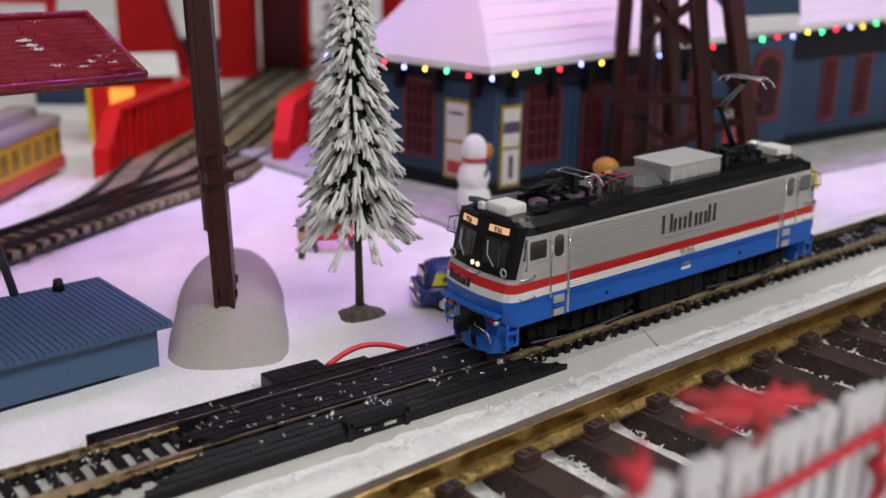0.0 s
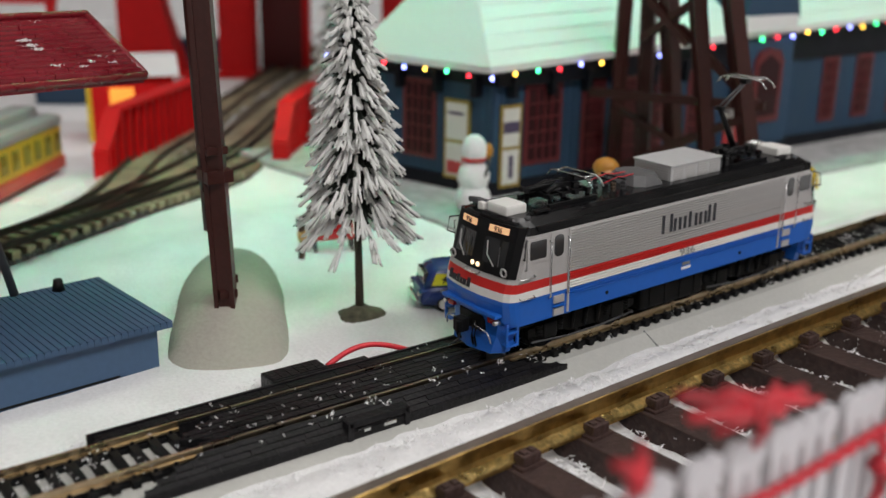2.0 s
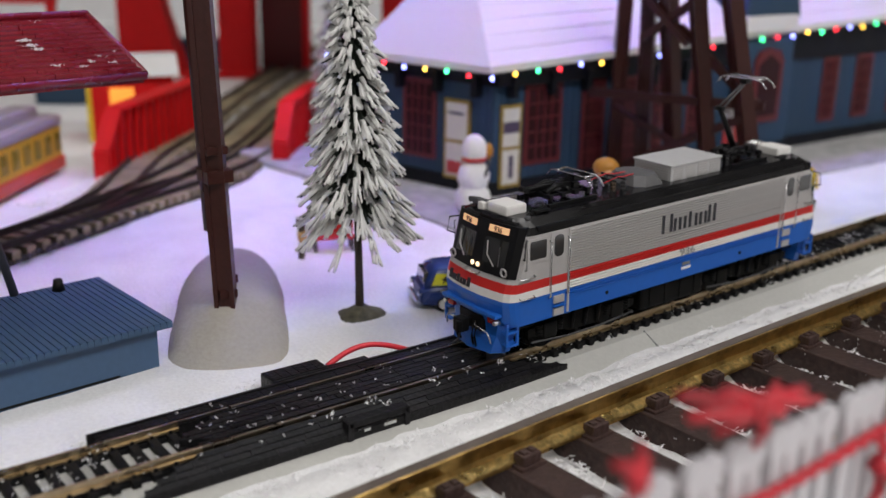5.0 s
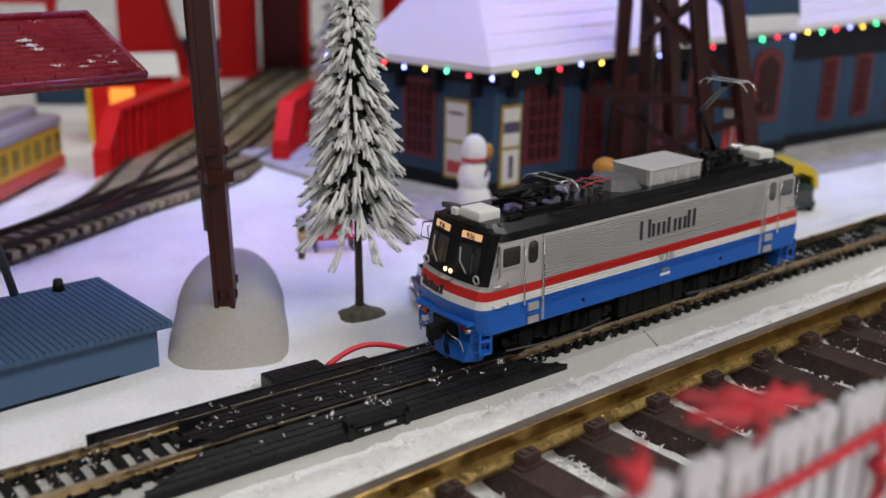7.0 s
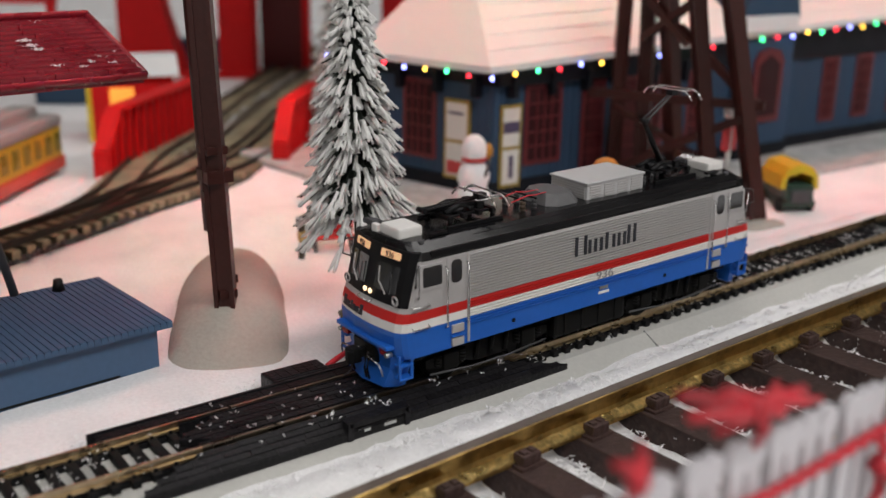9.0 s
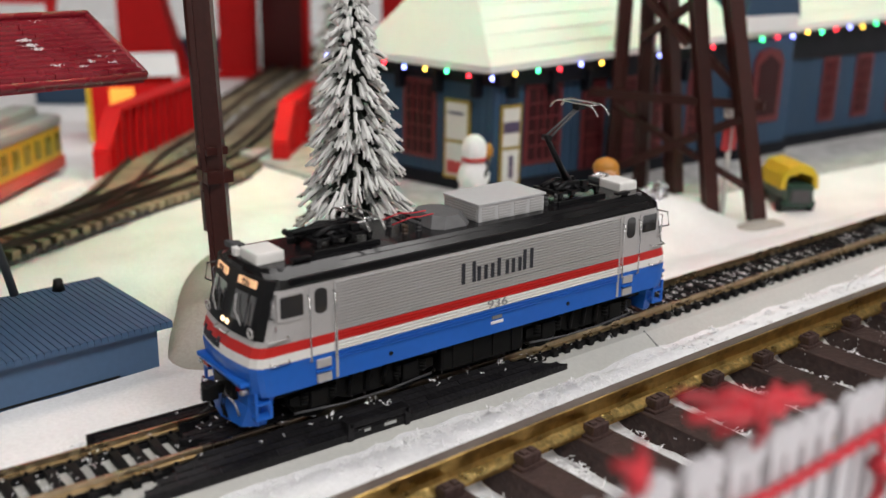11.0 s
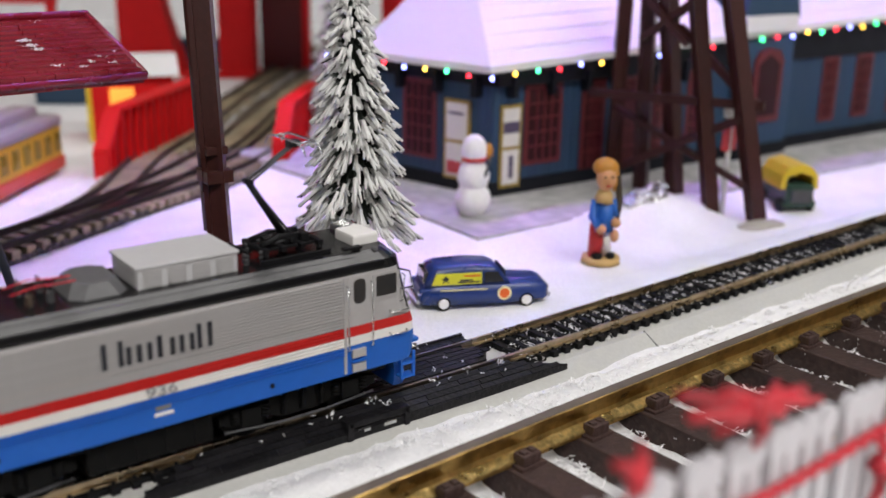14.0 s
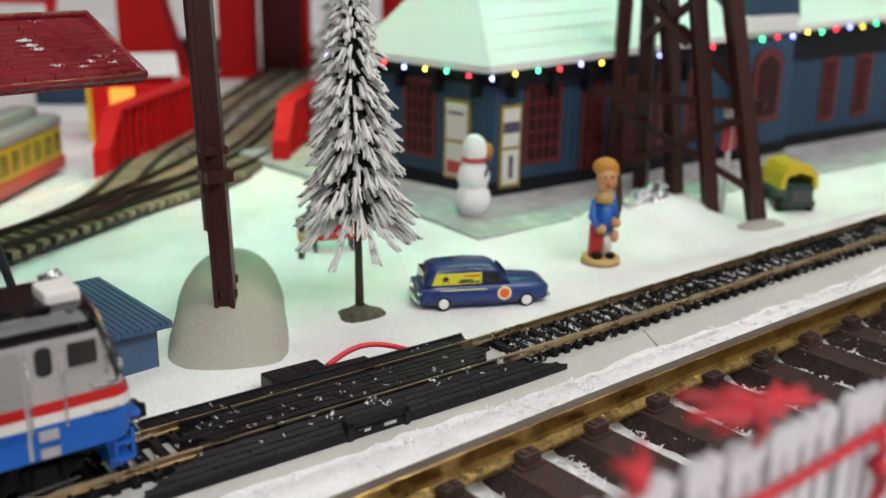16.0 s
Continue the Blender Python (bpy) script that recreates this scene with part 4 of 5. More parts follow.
# ---- frosted fir tree ----
def fir(name, place, h, base_r, seed, label, low=26.0):
    rng = random.Random(seed)
    tree = thing(name, label, "tree", place)
    part("trunk", tube(bmesh.new(), [(0, 0, 0), (-0.6, 0.3, h * 0.3), (-1.6, 0.6, h * 0.62), (-2.4, 0.8, h)], 1.7, 8, 0.4), BARK, tree)
    green, white = bmesh.new(), bmesh.new()
    n = 44
    for i in range(n):
        u = i / (n - 1)
        z = low + (h - low) * u ** 0.92
        reach = base_r * (1 - u) ** 0.85 + 2.0
        k = int(7 + 10 * (1 - u))
        for j in range(k):
            a = 6.28319 * (j / k) + rng.uniform(-0.25, 0.25) + i * 1.7
            r = reach * rng.uniform(0.6, 1.16)
            droop = r * (0.5 + 0.2 * (1 - u)) * rng.uniform(0.7, 1.2)
            o = Vector((-2.4 * z / h, 0.8 * z / h, z))
            d = Vector((math.cos(a), math.sin(a), 0))
            p1 = o + d * r * 0.45 + Vector((0, 0, -droop * 0.3))
            p2 = o + d * r + Vector((0, 0, -droop))
            tube(green, [o, p1, p2], 0.9, 4, 0.35)
            side = d.cross(Vector((0, 0, 1)))
            for q in range(3):
                f = 0.5 + 0.17 * q
                c = o.lerp(p2, f) + Vector((0, 0, 0.6))
                sp = side * (0.6 + 1.5 * (1 - u)) * rng.uniform(-1.3, 1.3)
                tip = c.lerp(p2, 0.85) + sp + Vector((0, 0, rng.uniform(-1.2, 0.2)))
                tube(white, [c, c.lerp(tip, 0.35) + Vector((0, 0, 0.45)), c.lerp(tip, 0.75) + Vector((0, 0, 0.3)), tip], rng.uniform(0.4, 0.8), 6, 0.4)
            p3 = p1.lerp(p2, 0.3)
            tube(white, [p3 + Vector((0, 0, 0.6)), p3.lerp(p2, 0.35) + Vector((0, 0, 0.95)), p3.lerp(p2, 0.75) + Vector((0, 0, 0.6)), p2 + d * rng.uniform(0.2, 1.4)], rng.uniform(0.6, 1.0), 6, 0.45)
    crown = part("crown", green, NEEDLE, tree, "dark needled branches")
    part("frost", white, FROST, crown, "white frosting on the branch tips")
    bm = bmesh.new()
    rings = []
    for r, z in ((9.8, -0.8), (8.2, 0.6), (5.0, 1.9), (2.4, 3.6)):
        rings.append([(r * (1 + 0.16 * math.sin(3 * a + r)) * math.cos(a), r * (1 + 0.14 * math.cos(2 * a)) * math.sin(a), z) for a in steps(0, 5.8904, 15)])
    loft(bm, rings, True)
    part("foot", bm, MOSS, tree, "mossy grey tree foot")
    return tree


fir("frosted_fir_tree", at(-4, 63, -5.4), 134, 20.0, 11, "frosted model fir tree on a mossy foot in the snow", 43.0)
fir("frosted_fir_tree", at(150, 330, -5), 150, 24, 12, "frosted model fir tree far behind the station", 18)

# ---- pole on a plaster mound ----
bm = bmesh.new()
rings = []
for k in range(25):
    v = k / 24
    f = 0.84 + 0.16 * min(1, v / 0.12) if v < 0.5 else math.sin(math.pi * v) ** 0.42 + 0.02
    w, h = 22.8 * f * (1.0 - 0.22 * v), 15.5 * (min(1, v / 0.30) ** 0.9 * (1 + 0.25 * v) if v < 0.5 else 1.13 * math.sin(math.pi * v) ** 0.5)
    x = -6 + 134 * v
    rings.append([(x, w * math.cos(a), -8.5 + h * math.sin(a) ** (1.15 - 0.45 * min(1, v / 0.5))) for a in steps(0, math.pi, 16)])
loft(bm, rings, True)
mound = part("plaster_mound", bm, PLASTER)
mound.matrix_basis = at(-67.5, 44, 0, 64)
tagged(mound, "smooth beige plaster mound footing under a brown pole", "footing")


def steel_leg(parent, p0, p1, w, name="leg", turn=None):
    p0, p1 = Vector(p0), Vector(p1)
    d = p1 - p0
    q = d.to_track_quat("Z", "Y").to_matrix().to_4x4()
    if turn is not None:
        q = Vector((0, 0, 1)).rotation_difference(d).to_matrix().to_4x4() @ Matrix.Rotation(radians(turn), 4, "Z")
    bm = bmesh.new()
    L = d.length
    m = Matrix.Translation(p0) @ q
    bx(bm, -w, w, -w, w, 0, L, bev=w * 0.15, m=m)
    bx(bm, -w * 1.25, -w * 0.7, -w * 1.25, w * 1.25, 0, L, m=m)
    bx(bm, w * 0.7, w * 1.25, -w * 1.25, w * 1.25, 0, L, m=m)
    return part(name, bm, TOWER, parent)


pole = thing("brown_pole", "tall dark brown plastic trestle pole with a collar on a mound", "pole")
PB, PT = Vector((-54, 73, 0)), Vector((-60.5, 71, 150))
leg = steel_leg(pole, PB, PT, 2.9, "shaft", -33)
for f, w, h in ((0.36, 4.8, 2.2), (0.42, 3.9, 1.4), (0.07, 3.4, 1.6)):
    c = PB.lerp(PT, f)
    part("collar", box(c.x - w, c.x + w, c.y - w, c.y + w, c.z - h, c.z + h, bev=0.4), TOWER, pole)
part("back_rib", tube(bmesh.new(), [(-55.6, 81, 32), (-60.4, 80, 150)], 2.1, 6), TOWER, pole)
part("bracket", box(-60, -57.2, 73, 77, 44, 48, bev=0.4), TOWER, pole)
part("bracket", box(-51.4, -49, 73, 76, 13, 16, bev=0.4), TOWER, pole)

# ---- figures ----
def figure(name, m, label, category, pieces):
    """One mesh out of (material, kind, numbers)."""
    mats, bm = [], bmesh.new()
    for material, kind, v in pieces:
        if material not in mats:
            mats.append(material)
        old = set(bm.faces)
        if kind == "ball":
            ball(bm, v[:3], v[3], *v[4:7])
        elif kind == "tube":
            tube(bm, v[0], v[1], 10, v[2])
        else:
            bx(bm, *v[:6], bev=v[6])
        for f in bm.faces:
            if f not in old:
                f.material_index = mats.index(material)
    ob = part(name, bm, mats)
    ob.matrix_basis = m
    return tagged(ob, label, category)


figure("figurine", at(120, 58.5, -5.0, -30) @ Matrix.Scale(1.06, 4), "small painted figurine in blue coat on a tan base", "figurine", [
    (FIG_BASE, "tube", ([(0, 0, 0), (0, 0, 2.4)], 8.6, 8.2)), (FIG_RED, "tube", ([(-2.8, 0, 2), (-2.2, 0, 16)], 2.8, 3.2)), (LWHITE, "tube", ([(2.6, -1, 3), (2.0, 0, 14)], 1.7, 2.4)),
    (RUBBER, "ball", (-2.5, -2.2, 3.2, 2.4, 1, 1.5, 0.7)), (RUBBER, "ball", (3.4, -1.8, 3.2, 2.2, 1, 1.5, 0.7)), (FIG_BLUE, "tube", ([(0, 0, 14), (0, 0, 20), (-0.2, 0, 28)], 5.0, 3.6)),
    (FIG_BLUE, "tube", ([(-3.6, -0.5, 27), (-5.2, -1.8, 20), (-2.6, -4.2, 16)], 1.9, 1.6)), (SKIN, "ball", (-1.8, -4.6, 15.4, 2.2)), (FIG_BLUE, "tube", ([(3.4, 0, 27), (5.0, -1.0, 20)], 1.8, 1.5)),
    (SKIN, "ball", (4.8, -2.2, 17.4, 2.2)), (SKIN, "ball", (4.6, -2.6, 12.0, 1.8, 1, 1, 1.6)), (FIG_BASE, "tube", ([(-0.6, -0.6, 26), (0, -0.4, 31)], 4.4, 3.0)),
    (SKIN, "ball", (0, -1.2, 36.4, 4.5, 0.92, 0.95, 1.2)), (FIG_HAIR, "ball", (0, 1.0, 40.6, 5.2, 1.05, 1.0, 0.78)), (FIG_HAIR, "ball", (4.6, 1.2, 35.0, 2.2, 0.8, 0.9, 2.3)), 
    (BARK, "ball", (-1.5, -5.1, 37.6, 0.55)), (BARK, "ball", (1.5, -5.1, 37.6, 0.55)), (SKIN, "ball", (0, -5.5, 35.8, 0.8)), (FIG_RED, "ball", (0, -5.1, 33.9, 0.8, 1.4, 0.6, 0.5)),
    (BARK, "tube", ([(5.2, 0.8, 37), (6.6, -0.2, 26), (5.2, -1.5, 17)], 1.7, 1.2))])
figure("snowman", at(104, 132, 2.0, -20), "white toy snowman with a red scarf on the grey slab", "snowman", [
    (SNOW, "ball", (0, 0, 8.0, 8.9, 1, 1, 1.05)), (SNOW, "ball", (0, 0, 19.5, 8.0, 1, 1, 1.1)), (SNOW, "ball", (0, 0, 32.0, 6.4, 1, 1, 1.3)),
    (LRED, "tube", ([(0, 0, 27.4), (0, 0, 29.2)], 6.3, 6.2)), (FIG_HAIR, "ball", (7.2, -1.0, 31.5, 2.6, 0.8, 1, 1.6)),
    (DKGREY, "tube", ([(3.5, -7.2, 20.5), (7.4, -4.0, 29.5)], 0.7, 0.6))])

# ---- small wooden bench and posts by the tree ----
bench = thing("toy_bench", "small red toy bench with tan posts in the snow", "bench", at(28, 138, -5.4, -20))
part("seat", box(-10, 10, -3.5, 3.5, 6.2, 7.4, bev=0.3), FIG_RED, bench)
part("backrest", box(-10, 10, 3.0, 4.2, 7.6, 13, bev=0.3), FIG_RED, bench)
for x in (-8.5, 8.5):
    for y in (-2.6, 2.8):
        part("leg", box(x - 0.7, x + 0.7, y - 0.7, y + 0.7, -1, 6.4), DKGREY, bench)
for x, y in ((10, 135), (66, 142)):
    figure("carved_post", at(x, y, -5.6), "small tan carved post standing in the snow", "post", [
        (BARK, "tube", ([(0, 0, 0), (0.5, 0, 9)], 1.5, 1.1)), (FIG_BASE, "ball", (0.5, 0, 11, 2.2, 1, 1, 1.5)), (BARK, "tube", ([(0.5, 0, 13), (0, 0, 19)], 1.6, 2.2)), (LWHITE, "ball", (0, 0, 19.5, 2.0, 1.2, 1.2, 0.5))])

# ---- station ----
slab = part("station_slab", prism(bmesh.new(), [(82, 99), (600, 88), (600, 330), (70, 330), (82, 160)], "z", -9, 2.0), CONCRETE)
tagged(slab, "grey concrete station platform slab dusted with snow", "platform", kind="structure")

station = thing("station_house", "blue boarded model station with red windows and snowy roof", "station")
CA, CB, CC, CD = Vector((134, 155, 0)), Vector((640, 151, 0)), Vector((640, 236, 0)), Vector((113, 236, 0))
part("wall", prism(bmesh.new(), [(p.x, p.y) for p in (CA, CB, CC, CD)], "z", 2.0, 68), STATION_BLUE, station, "blue boarded wall")


def along(a, b, s, z, out):
    """A point s millimetres along the wall from a to b, proud by out."""
    d = (b - a).normalized()
    nrm = Vector((d.y, -d.x, 0))
    p = a + d * s + nrm * out
    return Vector((p.x, p.y, z))


def on_wall(a, b, s0, s1, z0, z1, out0, out1):
    bm = bmesh.new()
    q = []
    for o in (out0, out1):
        for s, z in ((s0, z0), (s1, z0), (s1, z1), (s0, z1)):
            q.append(bm.verts.new(along(a, b, s, z, o)))
    for f in ((0, 1, 2, 3), (7, 6, 5, 4), (0, 4, 5, 1), (1, 5, 6, 2), (2, 6, 7, 3), (3, 7, 4, 0)):
        bm.faces.new([q[k] for k in f])
    bmesh.ops.recalc_face_normals(bm, faces=bm.faces[:])
    return bm


SW = (CA, CB)       # wall towards the track
WW = (CD, CA)       # wall towards the tree
LW = (CA - CD).length
LS = (CB - CA).length
for (a, b), L in ((SW, LS), (WW, LW)):
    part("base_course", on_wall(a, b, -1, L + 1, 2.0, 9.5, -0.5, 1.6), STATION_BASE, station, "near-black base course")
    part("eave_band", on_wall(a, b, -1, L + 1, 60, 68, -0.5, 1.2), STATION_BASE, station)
    s = 0.0
    while s < L:
        part("board", on_wall(a, b, s + 0.25, min(L, s + 4.75), 9.5, 60, -0.2, 0.45), STATION_BLUE, station)
        s += 5.0


def window(a, b, s0, s1, z0, z1):
    w = part("window", on_wall(a, b, s0 - 2.6, s1 + 2.6, z0 - 2.6, z1 + 2.6, 0, 1.5), STATION_TRIM, station, "dark red multi-pane window")
    part("pane", on_wall(a, b, s0, s1, z0, z1, 0.3, 1.7), WINDOW_WARM, w)
    for k in range(1, 4):
        s = s0 + (s1 - s0) * k / 4
        part("muntin", on_wall(a, b, s - 0.45, s + 0.45, z0, z1, 1.2, 2.2), STATION_TRIM, w)
    for k in range(1, 5):
        z = z0 + (z1 - z0) * k / 5
        part("muntin", on_wall(a, b, s0, s1, z - 0.4, z + 0.4, 1.2, 2.2), STATION_TRIM, w)


window(*WW, LW - 58, LW - 40, 19, 57)
for s0, s1 in ((23, 44), (64, 76), (92, 104), (112, 124), (150, 164), (284, 296), (322, 336), (366, 380), (410, 424), (450, 470)):
    window(*SW, s0, s1, 19 if s0 < 60 or s0 > 140 else 10, 57)


def posters(a, b, s0, s1, z0, z1, red):
    f = part("poster_board", on_wall(a, b, s0, s1, z0, z1, 0.2, 1.8), GILT, station, "gilt framed poster board")
    zm = z0 + (z1 - z0) * 0.48
    part("sheet", on_wall(a, b, s0 + 1.5, s1 - 1.5, zm + 1, z1 - 1.8, 0.5, 2.0), POSTER, f)
    part("sheet", on_wall(a, b, s0 + 1.5, s1 - 1.5, z0 + 1.8, zm - 1, 0.5, 2.0), POSTER, f)
    w = s1 - s0
    if red:
        part("print", on_wall(a, b, s0 + 2.4, s1 - 2.4, z0 + 3, z0 + 10, 1.0, 2.15), POSTER_RED, f)
        part("print", on_wall(a, b, s0 + 3, s1 - 4, z1 - 8, z1 - 6.6, 1.0, 2.15), POSTER_INK, f)
    else:
        part("print", on_wall(a, b, s0 + 1.6, s1 - 1.6, zm + 8, zm + 14, 1.0, 2.15), POSTER_INK, f)
        part("print", on_wall(a, b, s0 + w * 0.42, s0 + w * 0.62, z0 + 5, z0 + 17, 1.0, 2.15), POSTER_INK, f)


posters(*WW, LW - 31, LW - 14, 8, 51, True)
posters(*SW, 4, 18, 6, 50, False)
posters(*WW, 2, 9, 8, 51, True)
# near-black strip fills the wall up to the sloping eave
part("frieze", prism(bmesh.new(), [(134, 60), (640, 60), (640, 94), (134, 69)], "y", 150.4, 156), STATION_BASE, station, "near-black strip under the eaves")
# gabled bay
bay = part("bay", box(320, 370, 145, 154, 2, 88, bev=0.4), STATION_BLUE, station, "projecting gabled bay")
part("bay_base", box(319, 371, 143.8, 154, 2, 9.5), STATION_BASE, bay)
part("bay_gable", prism(bmesh.new(), [(318, 88), (372, 88), (364, 122), (345, 136), (326, 122)], "y", 144.6, 196), STATION_BLUE, bay)
# stands in for a lit pale panel, as a ledge in roof snow colour
part("bay_snow", box(316, 366, 141, 145.2, 80, 90, bev=1.2), ROOF_SNOW, bay, "pale panel across the bay")
bw = part("bay_window", prism(bmesh.new(), [(331, 24), (359, 24), (359, 62), (355, 68), (345, 70), (335, 68), (331, 62)], "y", 143.4, 146), STATION_TRIM, bay, "dark red arched window")
part("pane", prism(bmesh.new(), [(335, 28), (355, 28), (355, 60), (345, 66), (335, 60)], "y", 143.0, 145), WINDOW_WARM, bw)
part("round_vent", tube(bmesh.new(), [(345, 142.8, 108), (345, 145, 108)], 8, 20), STATION_TRIM, bay)
# roof with snow, hipped
e1, e2, e3, e4 = (124, 146), (660, 141), (660, 240), (103, 240)
bm = bmesh.new()
EZ = (68, 91.5, 91.5, 68)
lo = [bm.verts.new((x, y, z)) for (x, y), z in zip((e1, e2, e3, e4), EZ)]
ed = [bm.verts.new((x, y, z + 3.5)) for (x, y), z in zip((e1, e2, e3, e4), EZ)]
r1, r2 = bm.verts.new((166, 224, 132)), bm.verts.new((650, 222, 150))
for k in range(4):
    bm.faces.new((lo[k], lo[(k + 1) % 4], ed[(k + 1) % 4], ed[k]))
bm.faces.new(lo[::-1])
bm.faces.new((ed[0], ed[1], r2, r1))
bm.faces.new((ed[1], ed[2], r2))
bm.faces.new((ed[2], ed[3], r1, r2))
bm.faces.new((ed[3], ed[0], r1))
bmesh.ops.recalc_face_normals(bm, faces=bm.faces[:])
sroof = part("roof", bm, ROOF_SNOW, station, "white snow-covered hipped roof")
for k in range(1, 9):
    t = k / 9
    a, b = Vector((*e1, 71.5)).lerp(Vector((166, 224, 132)), t), Vector((*e2, 95)).lerp(Vector((650, 222, 150)), t)
    part("roof_course", tube(bmesh.new(), [a, b], 0.22, 5), ROOF_SNOW, sroof)
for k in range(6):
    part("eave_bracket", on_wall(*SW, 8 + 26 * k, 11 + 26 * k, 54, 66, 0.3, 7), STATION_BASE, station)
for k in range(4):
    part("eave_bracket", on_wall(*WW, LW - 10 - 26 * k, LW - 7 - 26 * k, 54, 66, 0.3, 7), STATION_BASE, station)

# string of coloured bulbs under the eaves
lights = thing("string_lights", "string of small glowing coloured bulbs along the station eaves", "string lights")
order = ("blue", "yellow", "green", "red")
V1, V2, V4 = Vector((*e1, 67)), Vector((*e2, 90.5)), Vector((*e4, 67))
part("cable", tube(bmesh.new(), [V4, V1 + Vector((-0.5, -0.5, 0)), V2], 0.5, 5), STATION_BASE, lights)
sides = [(V1, (V2 - V1).normalized(), k * 15.0 + 1, order[k % 4]) for k in range(0, 34)] + [(V1, (V4 - V1).normalized(), k * 15.0 + 14, order[(-1 - k) % 4]) for k in range(0, 8)]
for o, d, s, colour in sides:
    p = o + d * s + Vector((-0.6, -0.9, -0.6 - 0.5 * math.sin(s)))
    bm = bmesh.new()
    ball(bm, p, 0.95, 1, 1, 1.2, 8)
    part("bulb", bm, BULB[colour], lights, "glowing %s bulb" % colour)

# ---- water tower legs ----
tower = thing("trestle_tower", "dark brown braced trestle tower standing in the snow", "tower")
feet = [Vector((235, 61, -5.5)), Vector((221.4, 79.8, -4)), Vector((224.8, 108.2, -1)), Vector((217, 126.2, 2)), Vector((216.4, 148, 2))]
tops = [Vector((201, 71, 135)), Vector((201, 90, 135)), Vector((202.7, 108.2, 135)), Vector((203.5, 118.4, 135)), Vector((210.3, 140, 135))]
for a, b, w in zip(feet, tops, (3.0, 2.8, 2.9, 2.9, 2.9)):
    steel_leg(tower, a, b, w)
steel_leg(tower, (186, 138, 55.6), (226.5, 58, 56), 1.7, "beam")
for a, b, w in (((220, 64, 50.3), (204.7, 140, 10.1), 1.7), ((208, 100, 92), (219.3, 66, 61.3), 1.5), ((204, 121, 84), (207, 92, 104), 1.5), ((204, 118, 104), (206, 92, 84), 1.5),
                ((204.9, 138, 46.5), (223.2, 62, 15.3), 1.2)):
    steel_leg(tower, a, b, w, "brace")
c = feet[0].lerp(tops[0], 0.45)
part("bolt", tube(bmesh.new(), [(c.x + 1, c.y, c.z), (c.x + 5, c.y - 5, c.z)], 2.0, 8), TOWER, tower)
bm = bmesh.new()
loft(bm, [[(230 + 17 * s * math.cos(a) - 5 * math.sin(a), 55 + 8 * s * math.sin(a) * (1 + 0.2 * math.cos(2 * a)), z) for a in steps(0, 5.8904, 15)] for s, z in ((1, -8), (0.8, -4), (0.45, -2.2))], True)
tagged(part("tower_footing", bm, PLASTER), "grey plaster footing under a trestle tower leg", "footing")

sign = thing("crossing_sign", "small white post sign with red panel by the tower", "sign", at(224.5, 75.5, -5))
part("post", tube(bmesh.new(), [(0, 0, 0), (0, 0, 62)], 1.5, 8), LWHITE, sign)
part("panel", box(-5, 5, -1.2, 1.2, 36, 52, bev=1.0), mat("sign_red", (0.6, 0.06, 0.07), 0.4), sign, "red sign panel")
part("top_panel", box(-5.5, 5.5, -1.3, 1.3, 53, 62, bev=2.0), LWHITE, sign, "white rounded top")
foil = bmesh.new()
for q in ball(foil, (0, 0, 0), 1.0, 1, 1, 1, 20):
    k = random.uniform(0.5, 1.2) * (1 + 0.25 * noise.noise(q.co * 3.1))
    q.co = Vector((q.co.x * 14 * k, q.co.y * 5.5 * k, 3.5 + q.co.z * 5.5 * k))
foil_ob = part("foil_scrap", foil, FOIL)
foil_ob.matrix_basis = at(181, 88, 6.5, 0, 0, -12)
for f in foil_ob.data.polygons:
    f.use_smooth = False
tagged(foil_ob, "crumpled shiny silver foil lying on the snow", "foil")

truck = thing("toy_truck", "dark green toy truck with a yellow cover", "toy truck", at(276, 73, -5, 62) @ Matrix.Scale(0.9, 4))
part("body", box(-16, 16, -9, 9, 4, 17, bev=2.5), GREEN_DK, truck)
part("fender", box(-17, 17, -10, 10, 3, 7, bev=1.5), GREEN_DK, truck)
bm = bmesh.new()
prism(bm, [(-12, 14), (-11, 22), (-7, 27), (0, 29), (7, 27), (11, 22), (12, 14), (9, 14), (8, 21), (0, 24), (-8, 21), (-9, 14)], "x", -14, 14)
part("cover", bm, YELLOW, truck, "arched yellow cover")
part("grille", box(-17.6, -15.8, -6, 6, 6, 14, bev=0.5), DKGREY, truck)
for x in (-10, 10):
    for s in (-1, 1):
        part("wheel", tube(bmesh.new(), [(x, s * 8.4, 3.6), (x, s * 10.8, 3.6)], 4.2, 14), RUBBER, truck)

# ---- blue platform and red canopy ----
platform = thing("blue_platform", "blue boarded model platform with snow along its foot", "platform", at(-85.5, 58.5, 0, 5.5))
part("skirt", box(-180, 0, 0, 50, -6.5, 8.6, bev=0.2), DECK_BLUE, platform)
part("deck", box(-184, 4.2, -3, 54, 8.6, 10.2), DECK_BLUE, platform)
plank_mesh = None
for i in range(82):
    if plank_mesh is None:
        pk = part("plank", box(0.2, 2.05, -3.2, 54.2, 8.8, 11.0), DECK_BLUE, platform)
        plank_mesh = pk.data
    else:
        pk = new("plank", plank_mesh)
        pk.parent = platform
    pk.location = ((2.0 - 2.25 * i) * MM, 0, 0)
part("knob", tube(bmesh.new(), [(-13, 49, 11), (-13, 49, 15)], 2.4, 8, 1.6), RUBBER, platform)
part("skirt_gap", box(-60, -14, -0.15, 0.4, -5.4, -4.6), RUBBER, platform)

